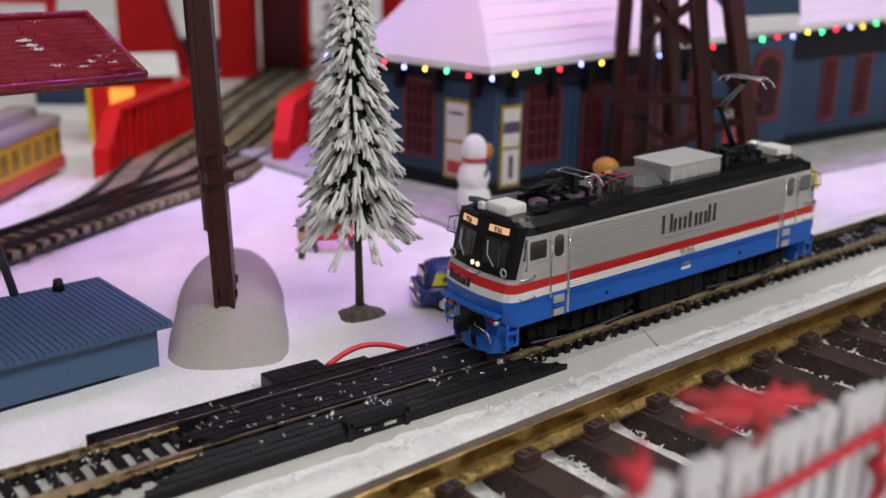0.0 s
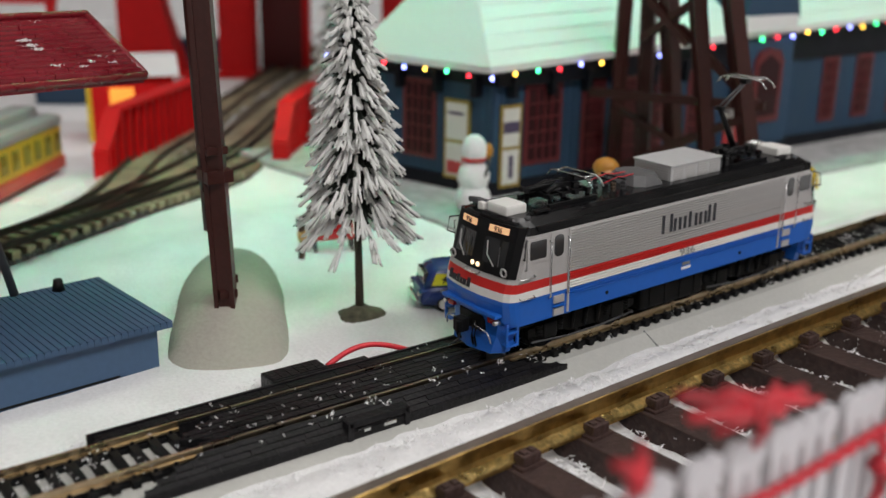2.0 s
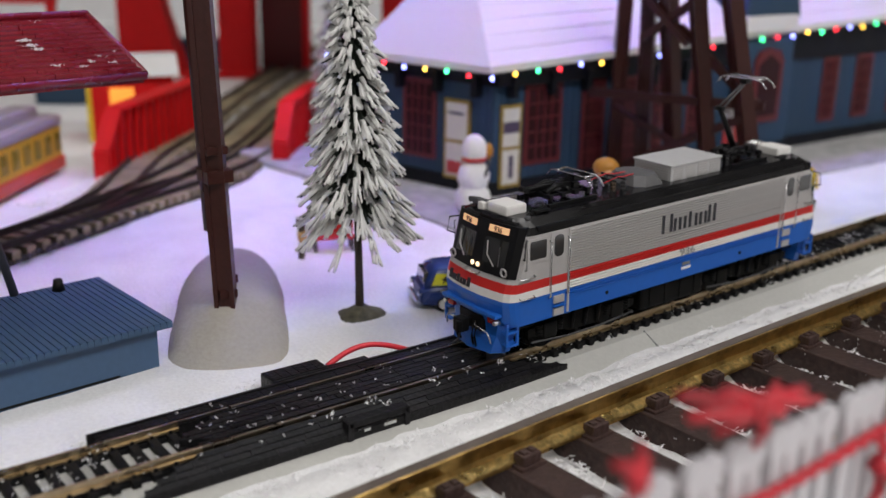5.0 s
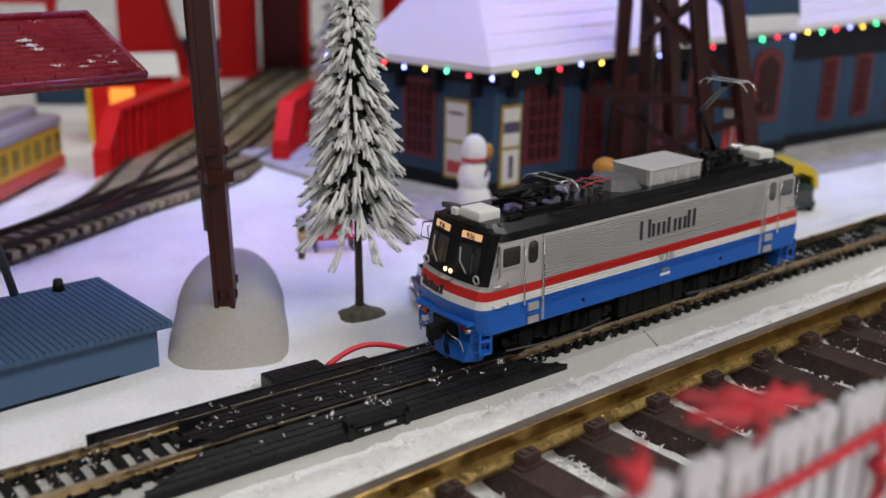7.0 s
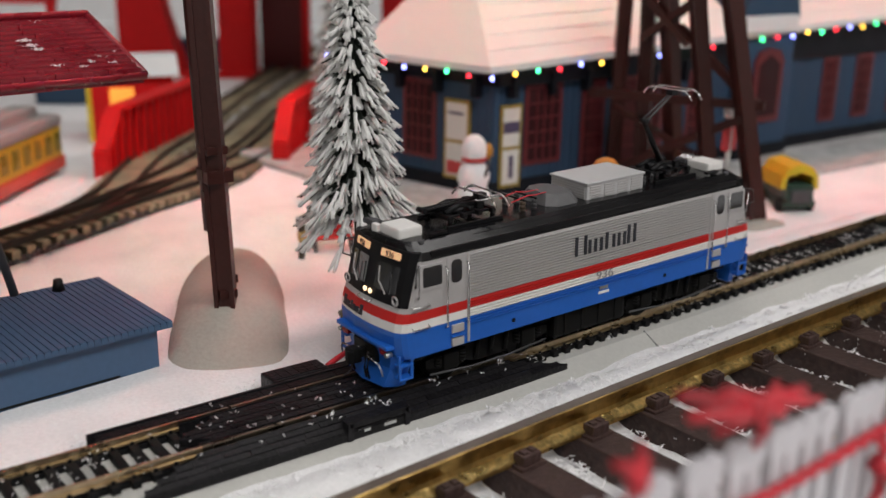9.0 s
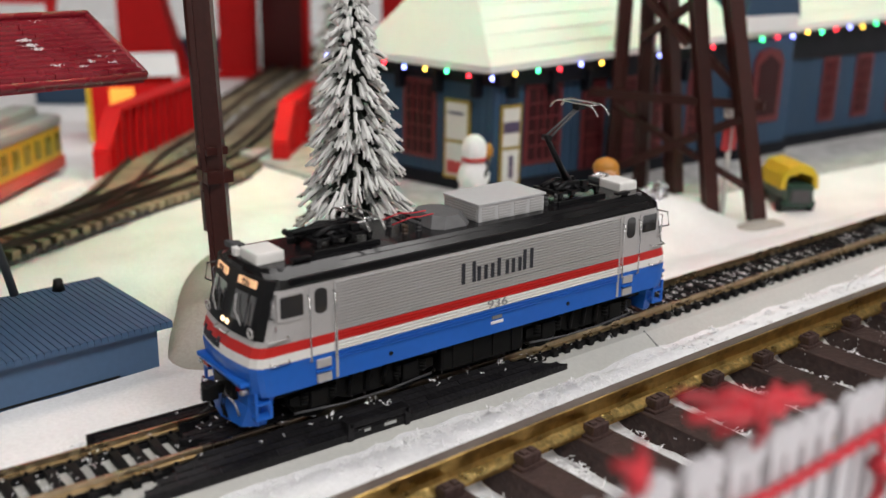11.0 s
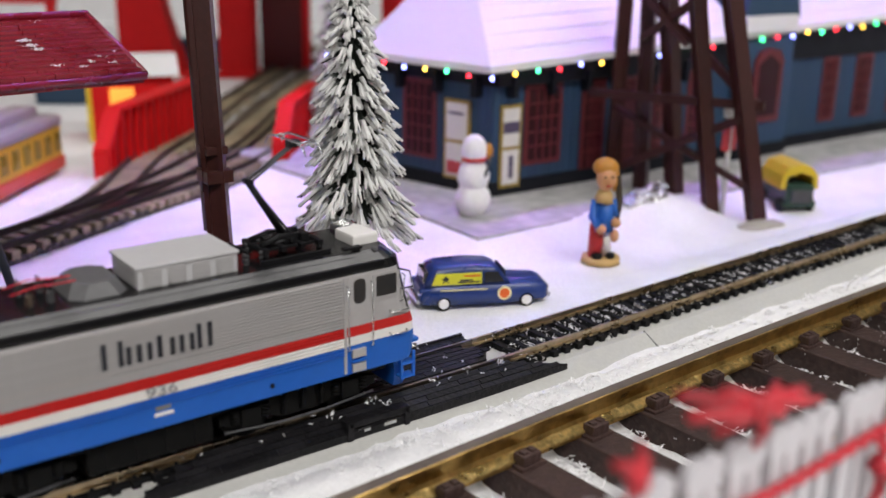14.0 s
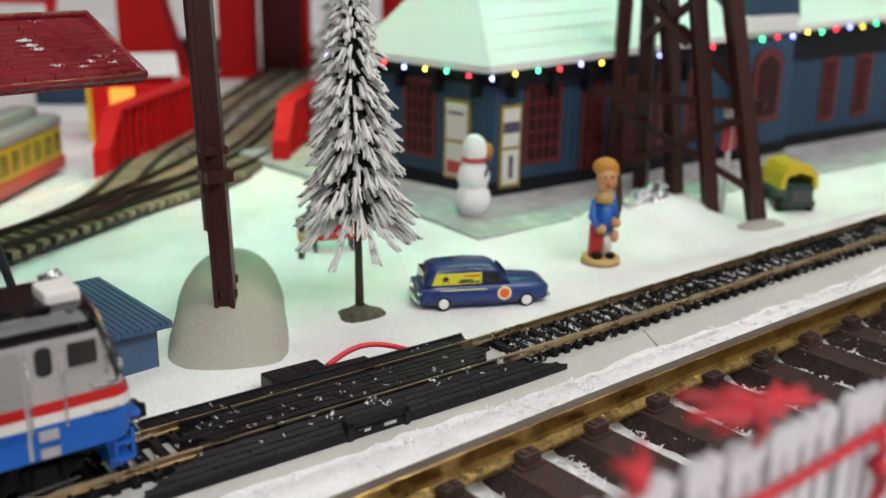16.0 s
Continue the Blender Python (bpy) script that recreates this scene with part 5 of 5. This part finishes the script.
canopy = thing("red_canopy", "dark red shingled canopy roof with flecks of snow", "canopy", at(-69.0, 101, 87.6, 8))
ca, sa = math.cos(radians(21.0)), math.sin(radians(21.0))
bm = bmesh.new()
prism(bm, [(-0.8, -2.6), (44 * ca, 44 * sa - 0.5), (88 * ca, -2.6), (88 * ca, -4.4), (44 * ca, 44 * sa - 3.5), (-0.8, -4.6)], "x", -170, 0)
cr = part("roof", bm, CANOPY, canopy)
rows = 12
for r in range(rows):
    x = 0.0
    k = 0
    while x > -168:
        ln = random.uniform(9, 19)
        y0, y1 = r * 3.62, r * 3.62 + 4.0
        e0 = max(-169, x - ln)
        bm = bmesh.new()
        q = []
        for (yy, up) in ((y0, 1.05), (y1, 0.1)):
            for xx in (x - 0.15, e0 + 0.15):
                for zz in (-1.6, 0.0):
                    q.append((xx, yy * ca, yy * sa + up + zz - 0.6))
        vs = [bm.verts.new(v) for v in q]
        for f in ((0, 1, 3, 2), (4, 6, 7, 5), (0, 4, 5, 1), (2, 3, 7, 6), (1, 5, 7, 3), (0, 2, 6, 4)):
            bm.faces.new([vs[k2] for k2 in f])
        bmesh.ops.recalc_face_normals(bm, faces=bm.faces[:])
        part("shingle", bm, CANOPY, cr)
        x = e0
        k += 1
        if x <= -168.5:
            break
bm = bmesh.new()
tube(bm, [(0.6, -0.6, -1.6), (0.6, 44 * ca, 44 * sa + 0.3), (0.6, 88 * ca, -1.6)], 1.5, 6)
part("barge_board", bm, CANOPY, canopy)
part("ridge_cap", tube(bmesh.new(), [(1, 44 * ca, 44 * sa + 0.4), (-170, 44 * ca, 44 * sa + 0.4)], 1.5, 6), CANOPY, canopy)
part("gutter", tube(bmesh.new(), [(0.8, -0.8, -2.2), (-170, -0.8, -2.2)], 1.5, 6), CANOPY, canopy)
for x in (-62, -140):
    part("post", tube(bmesh.new(), [(x + 12, 6, -73.5), (x - 2, 14, 4)], 1.5, 8), DKGREY, canopy, "grey slanted canopy post")
    part("post", tube(bmesh.new(), [(x, 60, -73.5), (x - 2, 50, 8)], 1.5, 8), YELLOW, canopy)
spots = []
rng = random.Random(9)
for px_, py_, n in ((-30, 20, 90), (-31, 24, 110), (-29, 17, 60), (-8, 4, 30), (-28, 5, 30), (-16, 6, 30), (-20, 3, 26), (-4, 12, 8), (-11, 9, 14), (-22, 38, 8)):
    spots.append((-69.0 + px_ * 0.99 - py_ * ca * 0.139, 101 + py_ * ca * 0.99 + px_ * 0.139, 88.6 + py_ * sa, 1.0, n // 2, 0.5))
crumbs("canopy_snow", "flecks of snow lying on the red canopy roof", spots, 8)

# ---- curved tracks behind ----
CURVE = [(-330, 128), (-180, 172), (-98, 212), (-34, 254), (12, 292), (60, 340), (105, 394), (162, 468), (240, 566), (330, 676), (450, 820)]


def on_curve(t, off):
    n = len(CURVE) - 1
    i = min(int(t * n), n - 1)
    f = t * n - i
    p0, p1, p2, p3 = (Vector((*CURVE[min(max(i + k, 0), n)], 0)) for k in (-1, 0, 1, 2))
    p = 0.5 * ((2 * p1) + (p2 - p0) * f + (2 * p0 - 5 * p1 + 4 * p2 - p3) * f * f + (3 * p1 - p0 - 3 * p2 + p3) * f ** 3)
    d = (0.5 * ((p2 - p0) + 2 * (2 * p0 - 5 * p1 + 4 * p2 - p3) * f + 3 * (3 * p1 - p0 - 3 * p2 + p3) * f * f)).normalized()
    return p + Vector((d.y, -d.x, 0)) * off, d


def spread_out(off, t):
    u = min(1, max(0, (t - 0.22) / 0.3))
    return off * u * u * (3 - 2 * u) + 0.012 * off


def carry(bm, prof, off, n=70):
    rings = []
    for t in steps(0, 1, n):
        p, d = on_curve(t, spread_out(off, t))
        nr = Vector((d.y, -d.x, 0))
        rings.append([tuple(p + nr * y + Vector((0, 0, z))) for y, z in prof])
    return loft(bm, rings)


for off in (0, 26, -36):
    bed = part("ballast_bed", carry(bmesh.new(), [(-16, -7), (-11.5, -3.2 + 0.004 * off), (11.5, -3.2 + 0.004 * off), (16, -7)], off), BALLAST)
    tagged(bed, "dark ballast bed under a curved back track", "ballast", kind="structure")
    bt = thing("back_track", "curved track with weathered rails and dark ties in ballast", "track", kind="structure")
    for y in (-8.6, 8.6):
        part("rail", carry(bmesh.new(), [(y - 1.2, 0.4), (y + 1.2, 0.4), (y + 0.6, 3.2), (y - 0.6, 3.2)], off), DARK_RAIL, bt)
    shared = None
    for k in range(96):
        p, d = on_curve((k + 0.5) / 96, spread_out(off, (k + 0.5) / 96))
        if shared is None:
            tie = part("tie", box(-2.4, 2.4, -15, 15, -3.6, 0.4, bev=0.3), STONE, bt)
            shared = tie.data
        else:
            tie = new("tie", shared)
            tie.parent = bt
        tie.matrix_basis = at(p.x, p.y, 0, math.degrees(math.atan2(d.y, d.x)))
rng = random.Random(21)
vs, fs = [], []
for i in range(2600):
    p, d = on_curve(rng.random(), rng.choice((rng.uniform(-15, -9), rng.uniform(9, 20))))
    s = rng.uniform(0.8, 2.2)
    b = len(vs)
    z = -3.2
    for q in ((s, 0, 0), (0, s, 0), (-s, 0.3 * s, 0), (0, -s, 0.2 * s), (0.2 * s, 0, s)):
        vs.append(((p.x + q[0]) * MM, (p.y + q[1]) * MM, (z + q[2]) * MM))
    fs += [(b, b + 1, b + 4), (b + 1, b + 2, b + 4), (b + 2, b + 3, b + 4), (b + 3, b, b + 4)]
me = bpy.data.meshes.new("ballast_stones")
me.from_pydata(vs, [], fs)
me.materials.append(BALLAST)
tagged(new("ballast_stones", me), "loose brown ballast stones between the ties", "ballast", kind="stuff")


rng = random.Random(31)
spots = []
for i in range(520):
    t = 0.28 + 0.6 * rng.random() ** 1.3
    p, d = on_curve(t, rng.uniform(-44, 14))
    spots.append((p.x, p.y, -2.5, 3.0, 8, 1.0))
crumbs("track_snow", "thin snow dusted over the curved back tracks", spots, 32)


# ---- red girders along the back tracks ----
def girder(m, length, label):
    g = thing("red_girder", label, "girder", m, group="red girders along the back tracks")
    bm = bmesh.new()
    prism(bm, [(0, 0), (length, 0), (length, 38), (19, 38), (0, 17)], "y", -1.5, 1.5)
    # the web's darker red paints in the shade under the flange
    part("web", bm, GIRDER_WEB_SHADED, g, "red web plate with its shade in the colour")
    for a, b in (((0, 17), (19, 38)), ((19, 38), (length, 38)), ((0, 0), (0, 17))):
        d = Vector((b[0] - a[0], 0, b[1] - a[1]))
        part("flange", bx(bmesh.new(), 0, d.length, -5, 5, -1.5, 1.5, bev=0.4, m=Matrix.Translation((a[0], 0, a[1])) @ Matrix.Rotation(-math.atan2(d.z, d.x), 4, "Y")), WALL_RED, g)
    part("flange", box(0, length, -5, 5, 0, 2.5, bev=0.3), WALL_RED, g)
    x = 9.0
    while x < length - 3:
        part("rib", box(x - 1.2, x + 1.2, -4.4, 4.4, 2, 37 if x > 19 else 24), WALL_RED, g)
        x += 11
    return g


girder(at(-15, 324, -5, 46), 160, "bright red ribbed plate girder beside the curved track")
girder(at(83, 294, -5, 49), 150, "bright red ribbed plate girder beside the curved track")
spots = [(t * 108 - 8 + 6, 331 + t * 112 - 13, -4, 3.5, 16, 1.2) for t in steps(0, 1, 22)]
crumbs("girder_snow", "snow heaped along the foot of the red girder", spots, 10)

# ---- trolley, hut and red bridge towers beyond ----
trolley = thing("toy_trolley", "yellow and red toy trolley car on the far track", "trolley", at(-75, 326, -4, 50))
part("body", box(-90, 56, -16, 16, 6, 27, bev=1.5), TROLLEY_Y, trolley, "yellow body side")
part("skirt", box(-91, 57, -17, 17, 2, 9.5, bev=1), TROLLEY_R, trolley, "red skirt")
part("roof", box(-92, 58, -17, 17, 26.6, 34, bev=3.5), GREY_ROOF, trolley, "grey rounded roof")
part("clerestory", box(-84, 46, -8, 8, 33, 40, bev=2), GREY_ROOF, trolley)
for k in range(11):
    part("window", box(-84 + k * 13, -76 + k * 13, -16.6, -15.4, 13, 24, bev=0.5), TROLLEY_PANE, trolley)
part("truck", box(-70, 50, -12, 12, -0.5, 3, bev=0.5), UNDER, trolley)

hut = thing("red_hut", "small red hut with yellow corner posts and a lit window", "hut", at(44, 444, -5, -18))
part("wall", box(-26, 30, -16, 30, 0, 44, bev=0.5), WALL_RED, hut)
part("corner_post", box(-27, -23.5, -18, -14.5, 0, 46, bev=0.5), YELLOW, hut)
part("lit_window", box(-12, 4, -17.4, -15, 23, 36, bev=0.5), LAMP_ORANGE, hut, "warm orange lit window")
part("roof", prism(bmesh.new(), [(-22, 44), (-2, 55), (20, 55), (36, 44)], "x", -30, 34), ROOF_SNOW, hut, "snowy white roof")


def block(name, label, cat, a, material, m=None):
    ob = part(name, box(*a, bev=2.0), material)
    if m is not None:
        ob.matrix_basis = m
    return tagged(ob, label, cat)


t = thing("red_bridge_tower", "tall bright red flared bridge tower", "bridge tower", at(182, 728, -6, -36.5), group="red bridge towers")
part("leg", loft(bmesh.new(), [[(x0, -14, z), (x1, -14, z), (x1, 14, z), (x0, 14, z)] for x0, x1, z in ((-40, 24, 0), (-40, 15, 28), (-40, 6, 60), (-40, 1, 84), (-40, -3, 330))]), WALL_RED, t)
part("foot", box(-22, 28, -18, 18, 0, 5, bev=1), WALL_RED, t)
t = thing("red_bridge_tower", "tall bright red boxed bridge tower with a darker side", "bridge tower", at(241, 683, -6, -36.5), group="red bridge towers")
part("leg", box(-17, 17, -14, 14, 0, 330, bev=1), WALL_RED, t)
# side panel in a darker red than the leg
part("recess", box(17, 64, 24, 40, 0, 330, bev=1), STATION_TRIM, t, "dark red side panel")
part("edge_post", box(60, 66, 18, 40, 0, 330, bev=1), WALL_RED, t)
part("foot", box(-20, 20, -18, 18, 0, 6, bev=1), WALL_RED, t)
block("blue_shed", "dark blue shed behind the tracks", "shed", (-34, 34, -16, 16, 0, 30), STATION_BLUE, at(226, 772, -6, -36.5))
block("blue_shed", "dark blue shed behind the tracks", "shed", (-30, 20, -16, 16, 0, 34), STATION_BLUE, at(60, 610, -6, -36.5))
g = thing("red_gantry", "bright red gantry beam on posts far behind", "gantry", at(86, 820, -6, -36.5))
part("beam", box(-60, 24, -5, 5, 66, 78, bev=1), WALL_RED, g)
for x in (-54, 18):
    part("post", box(x - 4, x + 4, -4, 4, 0, 67, bev=0.5), WALL_RED, g)
block("snowy_hill", "white snowy slope far behind the tracks", "hill", (-500, 700, -60, 60, -20, 40), SNOW, at(500, 1250, -5, -36))
block("red_signal_house", "narrow bright red house behind the station", "house", (-22, 22, -12, 12, 0, 98), WALL_RED, at(392, 618, -6, -36.5))

# ---- picket fence in front ----
fence = thing("picket_fence", "white plastic picket fence wound with a red garland", "fence", at(0, -160, -14))
bm = bmesh.new()
prism(bm, [(-1.6, 0), (1.6, 0), (1.6, 66.6), (2.3, 68.2), (2.5, 69.6), (2.1, 71.4), (1.1, 72.5), (0, 72.8), (-1.1, 72.5), (-2.1, 71.4), (-2.5, 69.6), (-2.3, 68.2), (-1.6, 66.6)], "y", -0.9, 0.9)
pk = part("picket", bm, WHITE_FENCE, fence)
pk.location = (-0.15, 0, 0)
for i in range(1, 46):
    p2 = new("picket", pk.data)
    p2.parent = fence
    p2.location = (-0.15 + 0.0052 * i, 0, 0)
    p2.rotation_euler = (0, random.uniform(-0.02, 0.02), 0)
for z in (18, 48, 60):
    part("fence_rail", box(-154, 90, 0.9, 2.6, z - 2.2, z + 2.2, bev=0.3), WHITE_FENCE, fence)
for k in range(60):
    x = -152 + 4 * k
    for d in (-1, 1):
        part("lattice", tube(bmesh.new(), [(x, 1.6, 30), (x + 14 * d, 1.6, 58)], 0.6, 4), WHITE_FENCE, fence)
pts = [(x, -2.0 + 0.5 * math.sin(x * 1.7), 63.0 - 1.2 * math.sin(x * 0.07) - 0.2 * math.cos(x * 1.7)) for x in steps(-150, 88, 240)]
garland = thing("red_garland", "red tinsel garland draped along the picket fence", "garland", at(0, -160, -14))
part("strand", tube(bmesh.new(), pts, 1.0, 6), RED_GARLAND, garland)


def bow(x, z, s, spread):
    b = thing("red_bow", "shiny red ribbon bow tied to the picket fence", "bow", at(x, -162.5, z))
    for a, l, w in spread:
        d = Vector((math.cos(radians(a)), 0, math.sin(radians(a))))
        part("ribbon", tube(bmesh.new(), [Vector((0, 0, 0)), d * l * 0.5 + Vector((0, -2.0, 0.8)), d * l], w, 7, w * 0.55), RED_GARLAND, b)
    bm = bmesh.new()
    ball(bm, (0, -1.5, 0), 1.9 * s, n=10)
    part("knot", bm, RED_GARLAND, b)


bow(-99, 64, 1.0, ((60, 4, 1.2), (150, 4, 1.2), (20, 3.4, 1.0), (-60, 6, 1.1), (-100, 6, 1.0)))
bow(-72, 66.5, 1.1, ((-4, 13, 2.0), (172, 15, 1.9), (150, 9, 1.5), (-25, 9, 1.5), (-75, 8, 1.3), (-12, 19, 1.1), (160, 19, 1.2), (195, 9, 1.3), (20, 6, 1.4)))
bow(-33, 44, 0.9, ((80, 6, 1.2), (100, 6, 1.3), (-90, 10, 1.5), (-60, 7, 1.2)))

# ---- colour changing lamp over the back of the layout ----
# unseen housing; its sides are sized to cut the light off front and rear
housing = thing("lamp_housing", "black housing of the colour changing lamp above the layout", "lamp", at(285, 285, 450))
part("top", box(-290, 290, -49, 34, 34, 38), UNDER, housing)
part("side", box(-290, 290, -49, -45, -92, 34), UNDER, housing)
part("side", box(-290, 290, 30, 34, -220, 34), UNDER, housing)
part("end", box(-294, -290, -49, 34, -60, 38), UNDER, housing)
part("end", box(290, 294, -49, 34, -60, 38), UNDER, housing)
part("hanger", tube(bmesh.new(), [(0, 0, 38), (0, 0, 1450)], 4, 8), UNDER, housing)
# added drum: turning its faces stands in for the lamp changing colour
drum = thing("colour_drum", "unseen turning drum of glowing faces standing in for the colour changing lamp", "lamp drum", at(285, 285, 450))
HUES = (("red", (1.0, 0.08, 0.06), 2.4), ("rose_white", (0.9, 0.68, 0.72), 0.8), ("violet", (0.72, 0.16, 1.0), 1.7), ("blue", (0.12, 0.2, 1.0), 1.9),
        ("pale_blue", (0.5, 0.72, 1.0), 0.8), ("cyan", (0.06, 0.75, 0.95), 1.2), ("green", (0.04, 1.0, 0.36), 1.25), ("pale_lime", (0.75, 1.0, 0.55), 0.75))
for k, (hue, c, strength) in enumerate(HUES):
    gm = mat("drum_" + hue, (0.3, 0.3, 0.3), 0.5, glow=c, power=DRUM_POWER * strength)
    a0, a1 = radians(45 * k - 22.5), radians(45 * k + 22.5)
    bm = prism(bmesh.new(), [(20 * math.sin(a0), -20 * math.cos(a0)), (20 * math.sin(a1), -20 * math.cos(a1)), (11 * math.sin(a1), -11 * math.cos(a1)), (11 * math.sin(a0), -11 * math.cos(a0))], "x", -275, 275)
    part("glow_face", bm, gm, drum, "glowing %s face" % hue.replace("_", " "))

# what the lamp shows over time, by face number
SHOWN = [(0, 2.0), (0.5, 3.9), (1.0, 6.2), (1.5, 3.3), (2.0, 6.35), (2.5, 4.2), (3.0, 3.6), (3.5, 0.0), (4.0, 5.5), (4.5, 7.0), (5.0, 3.0), (5.5, 6.0), (6.0, 1.5), (6.3, 0.2), (6.5, 6.75), (7.0, 3.4), (7.5, 6.5),
         (8.0, 4.8), (8.5, 4.0), (9.0, 0.0), (9.5, 6.5), (10.0, 3.0), (10.5, 5.0), (11.0, 7.0), (11.5, 4.1), (12.0, 7.0), (12.5, 4.1), (13.0, 6.9), (13.5, 4.8), (14.0, 2.6), (14.5, 0.3), (15.0, 6.0), (15.5, 4.05), (16.0, 6.5)]
# how far the train has rolled, in millimetres
ROLLED = [(0, 0), (6.0, 0), (6.3, 2.7), (6.5, 5.0), (7.0, 11.2), (7.5, 17.4), (8.0, 24.1), (8.5, 32.6), (9.0, 42.0), (9.5, 52.4), (10.0, 63.8), (10.5, 76.2), (11.0, 89.6), (11.5, 103.8), (12.0, 119.0), (12.5, 137.0),
          (13.0, 156.6), (13.5, 178.1), (14.0, 199.8), (14.5, 221.4), (15.0, 243.1), (15.5, 265.1), (16.0, 286.7)]


def rolled(t):
    for (a, u), (b, v) in zip(ROLLED, ROLLED[1:]):
        if t <= b:
            return u + (v - u) * (t - a) / (b - a)
    return ROLLED[-1][1]


def motions():
    rows = []
    for t, d in ROLLED:
        lo, hi = rise(84 - d - 44), rise(84 - d + 44)
        rows.append((t, at(84 - d, BEND * d * d, (lo + hi) / 2, math.degrees(-2 * BEND * d), 0, -math.degrees(math.atan((hi - lo) / 88)))))
    walk(loco, rows)
    for wheel, x in wheelsets:
        turn = [(0, 0), (5.9, 0)] + [(6 + 0.2 * k, rolled(6 + 0.2 * k)) for k in range(51)]
        walk(wheel, [(t, at(x, 0, 7.4) @ Matrix.Rotation(-d / 7.4, 4, "Y")) for t, d in turn])
    rows, face_now, t_old = [(0, SHOWN[0][1] * 45)], SHOWN[0][1] * 45, 0
    for t, f in SHOWN[1:]:
        step = (f * 45 - face_now + 180) % 360 - 180
        for k in range(1, 4):
            rows.append((t_old + (t - t_old) * (0.2 + 0.2 * k if k < 3 else 0.8), face_now + step * k / 3))
        face_now += step
        rows.append((t, face_now))
        t_old = t
    walk(drum, [(t, at(285, 285, 450) @ Matrix.Rotation(radians(-a), 4, "X")) for t, a in rows])


motions()
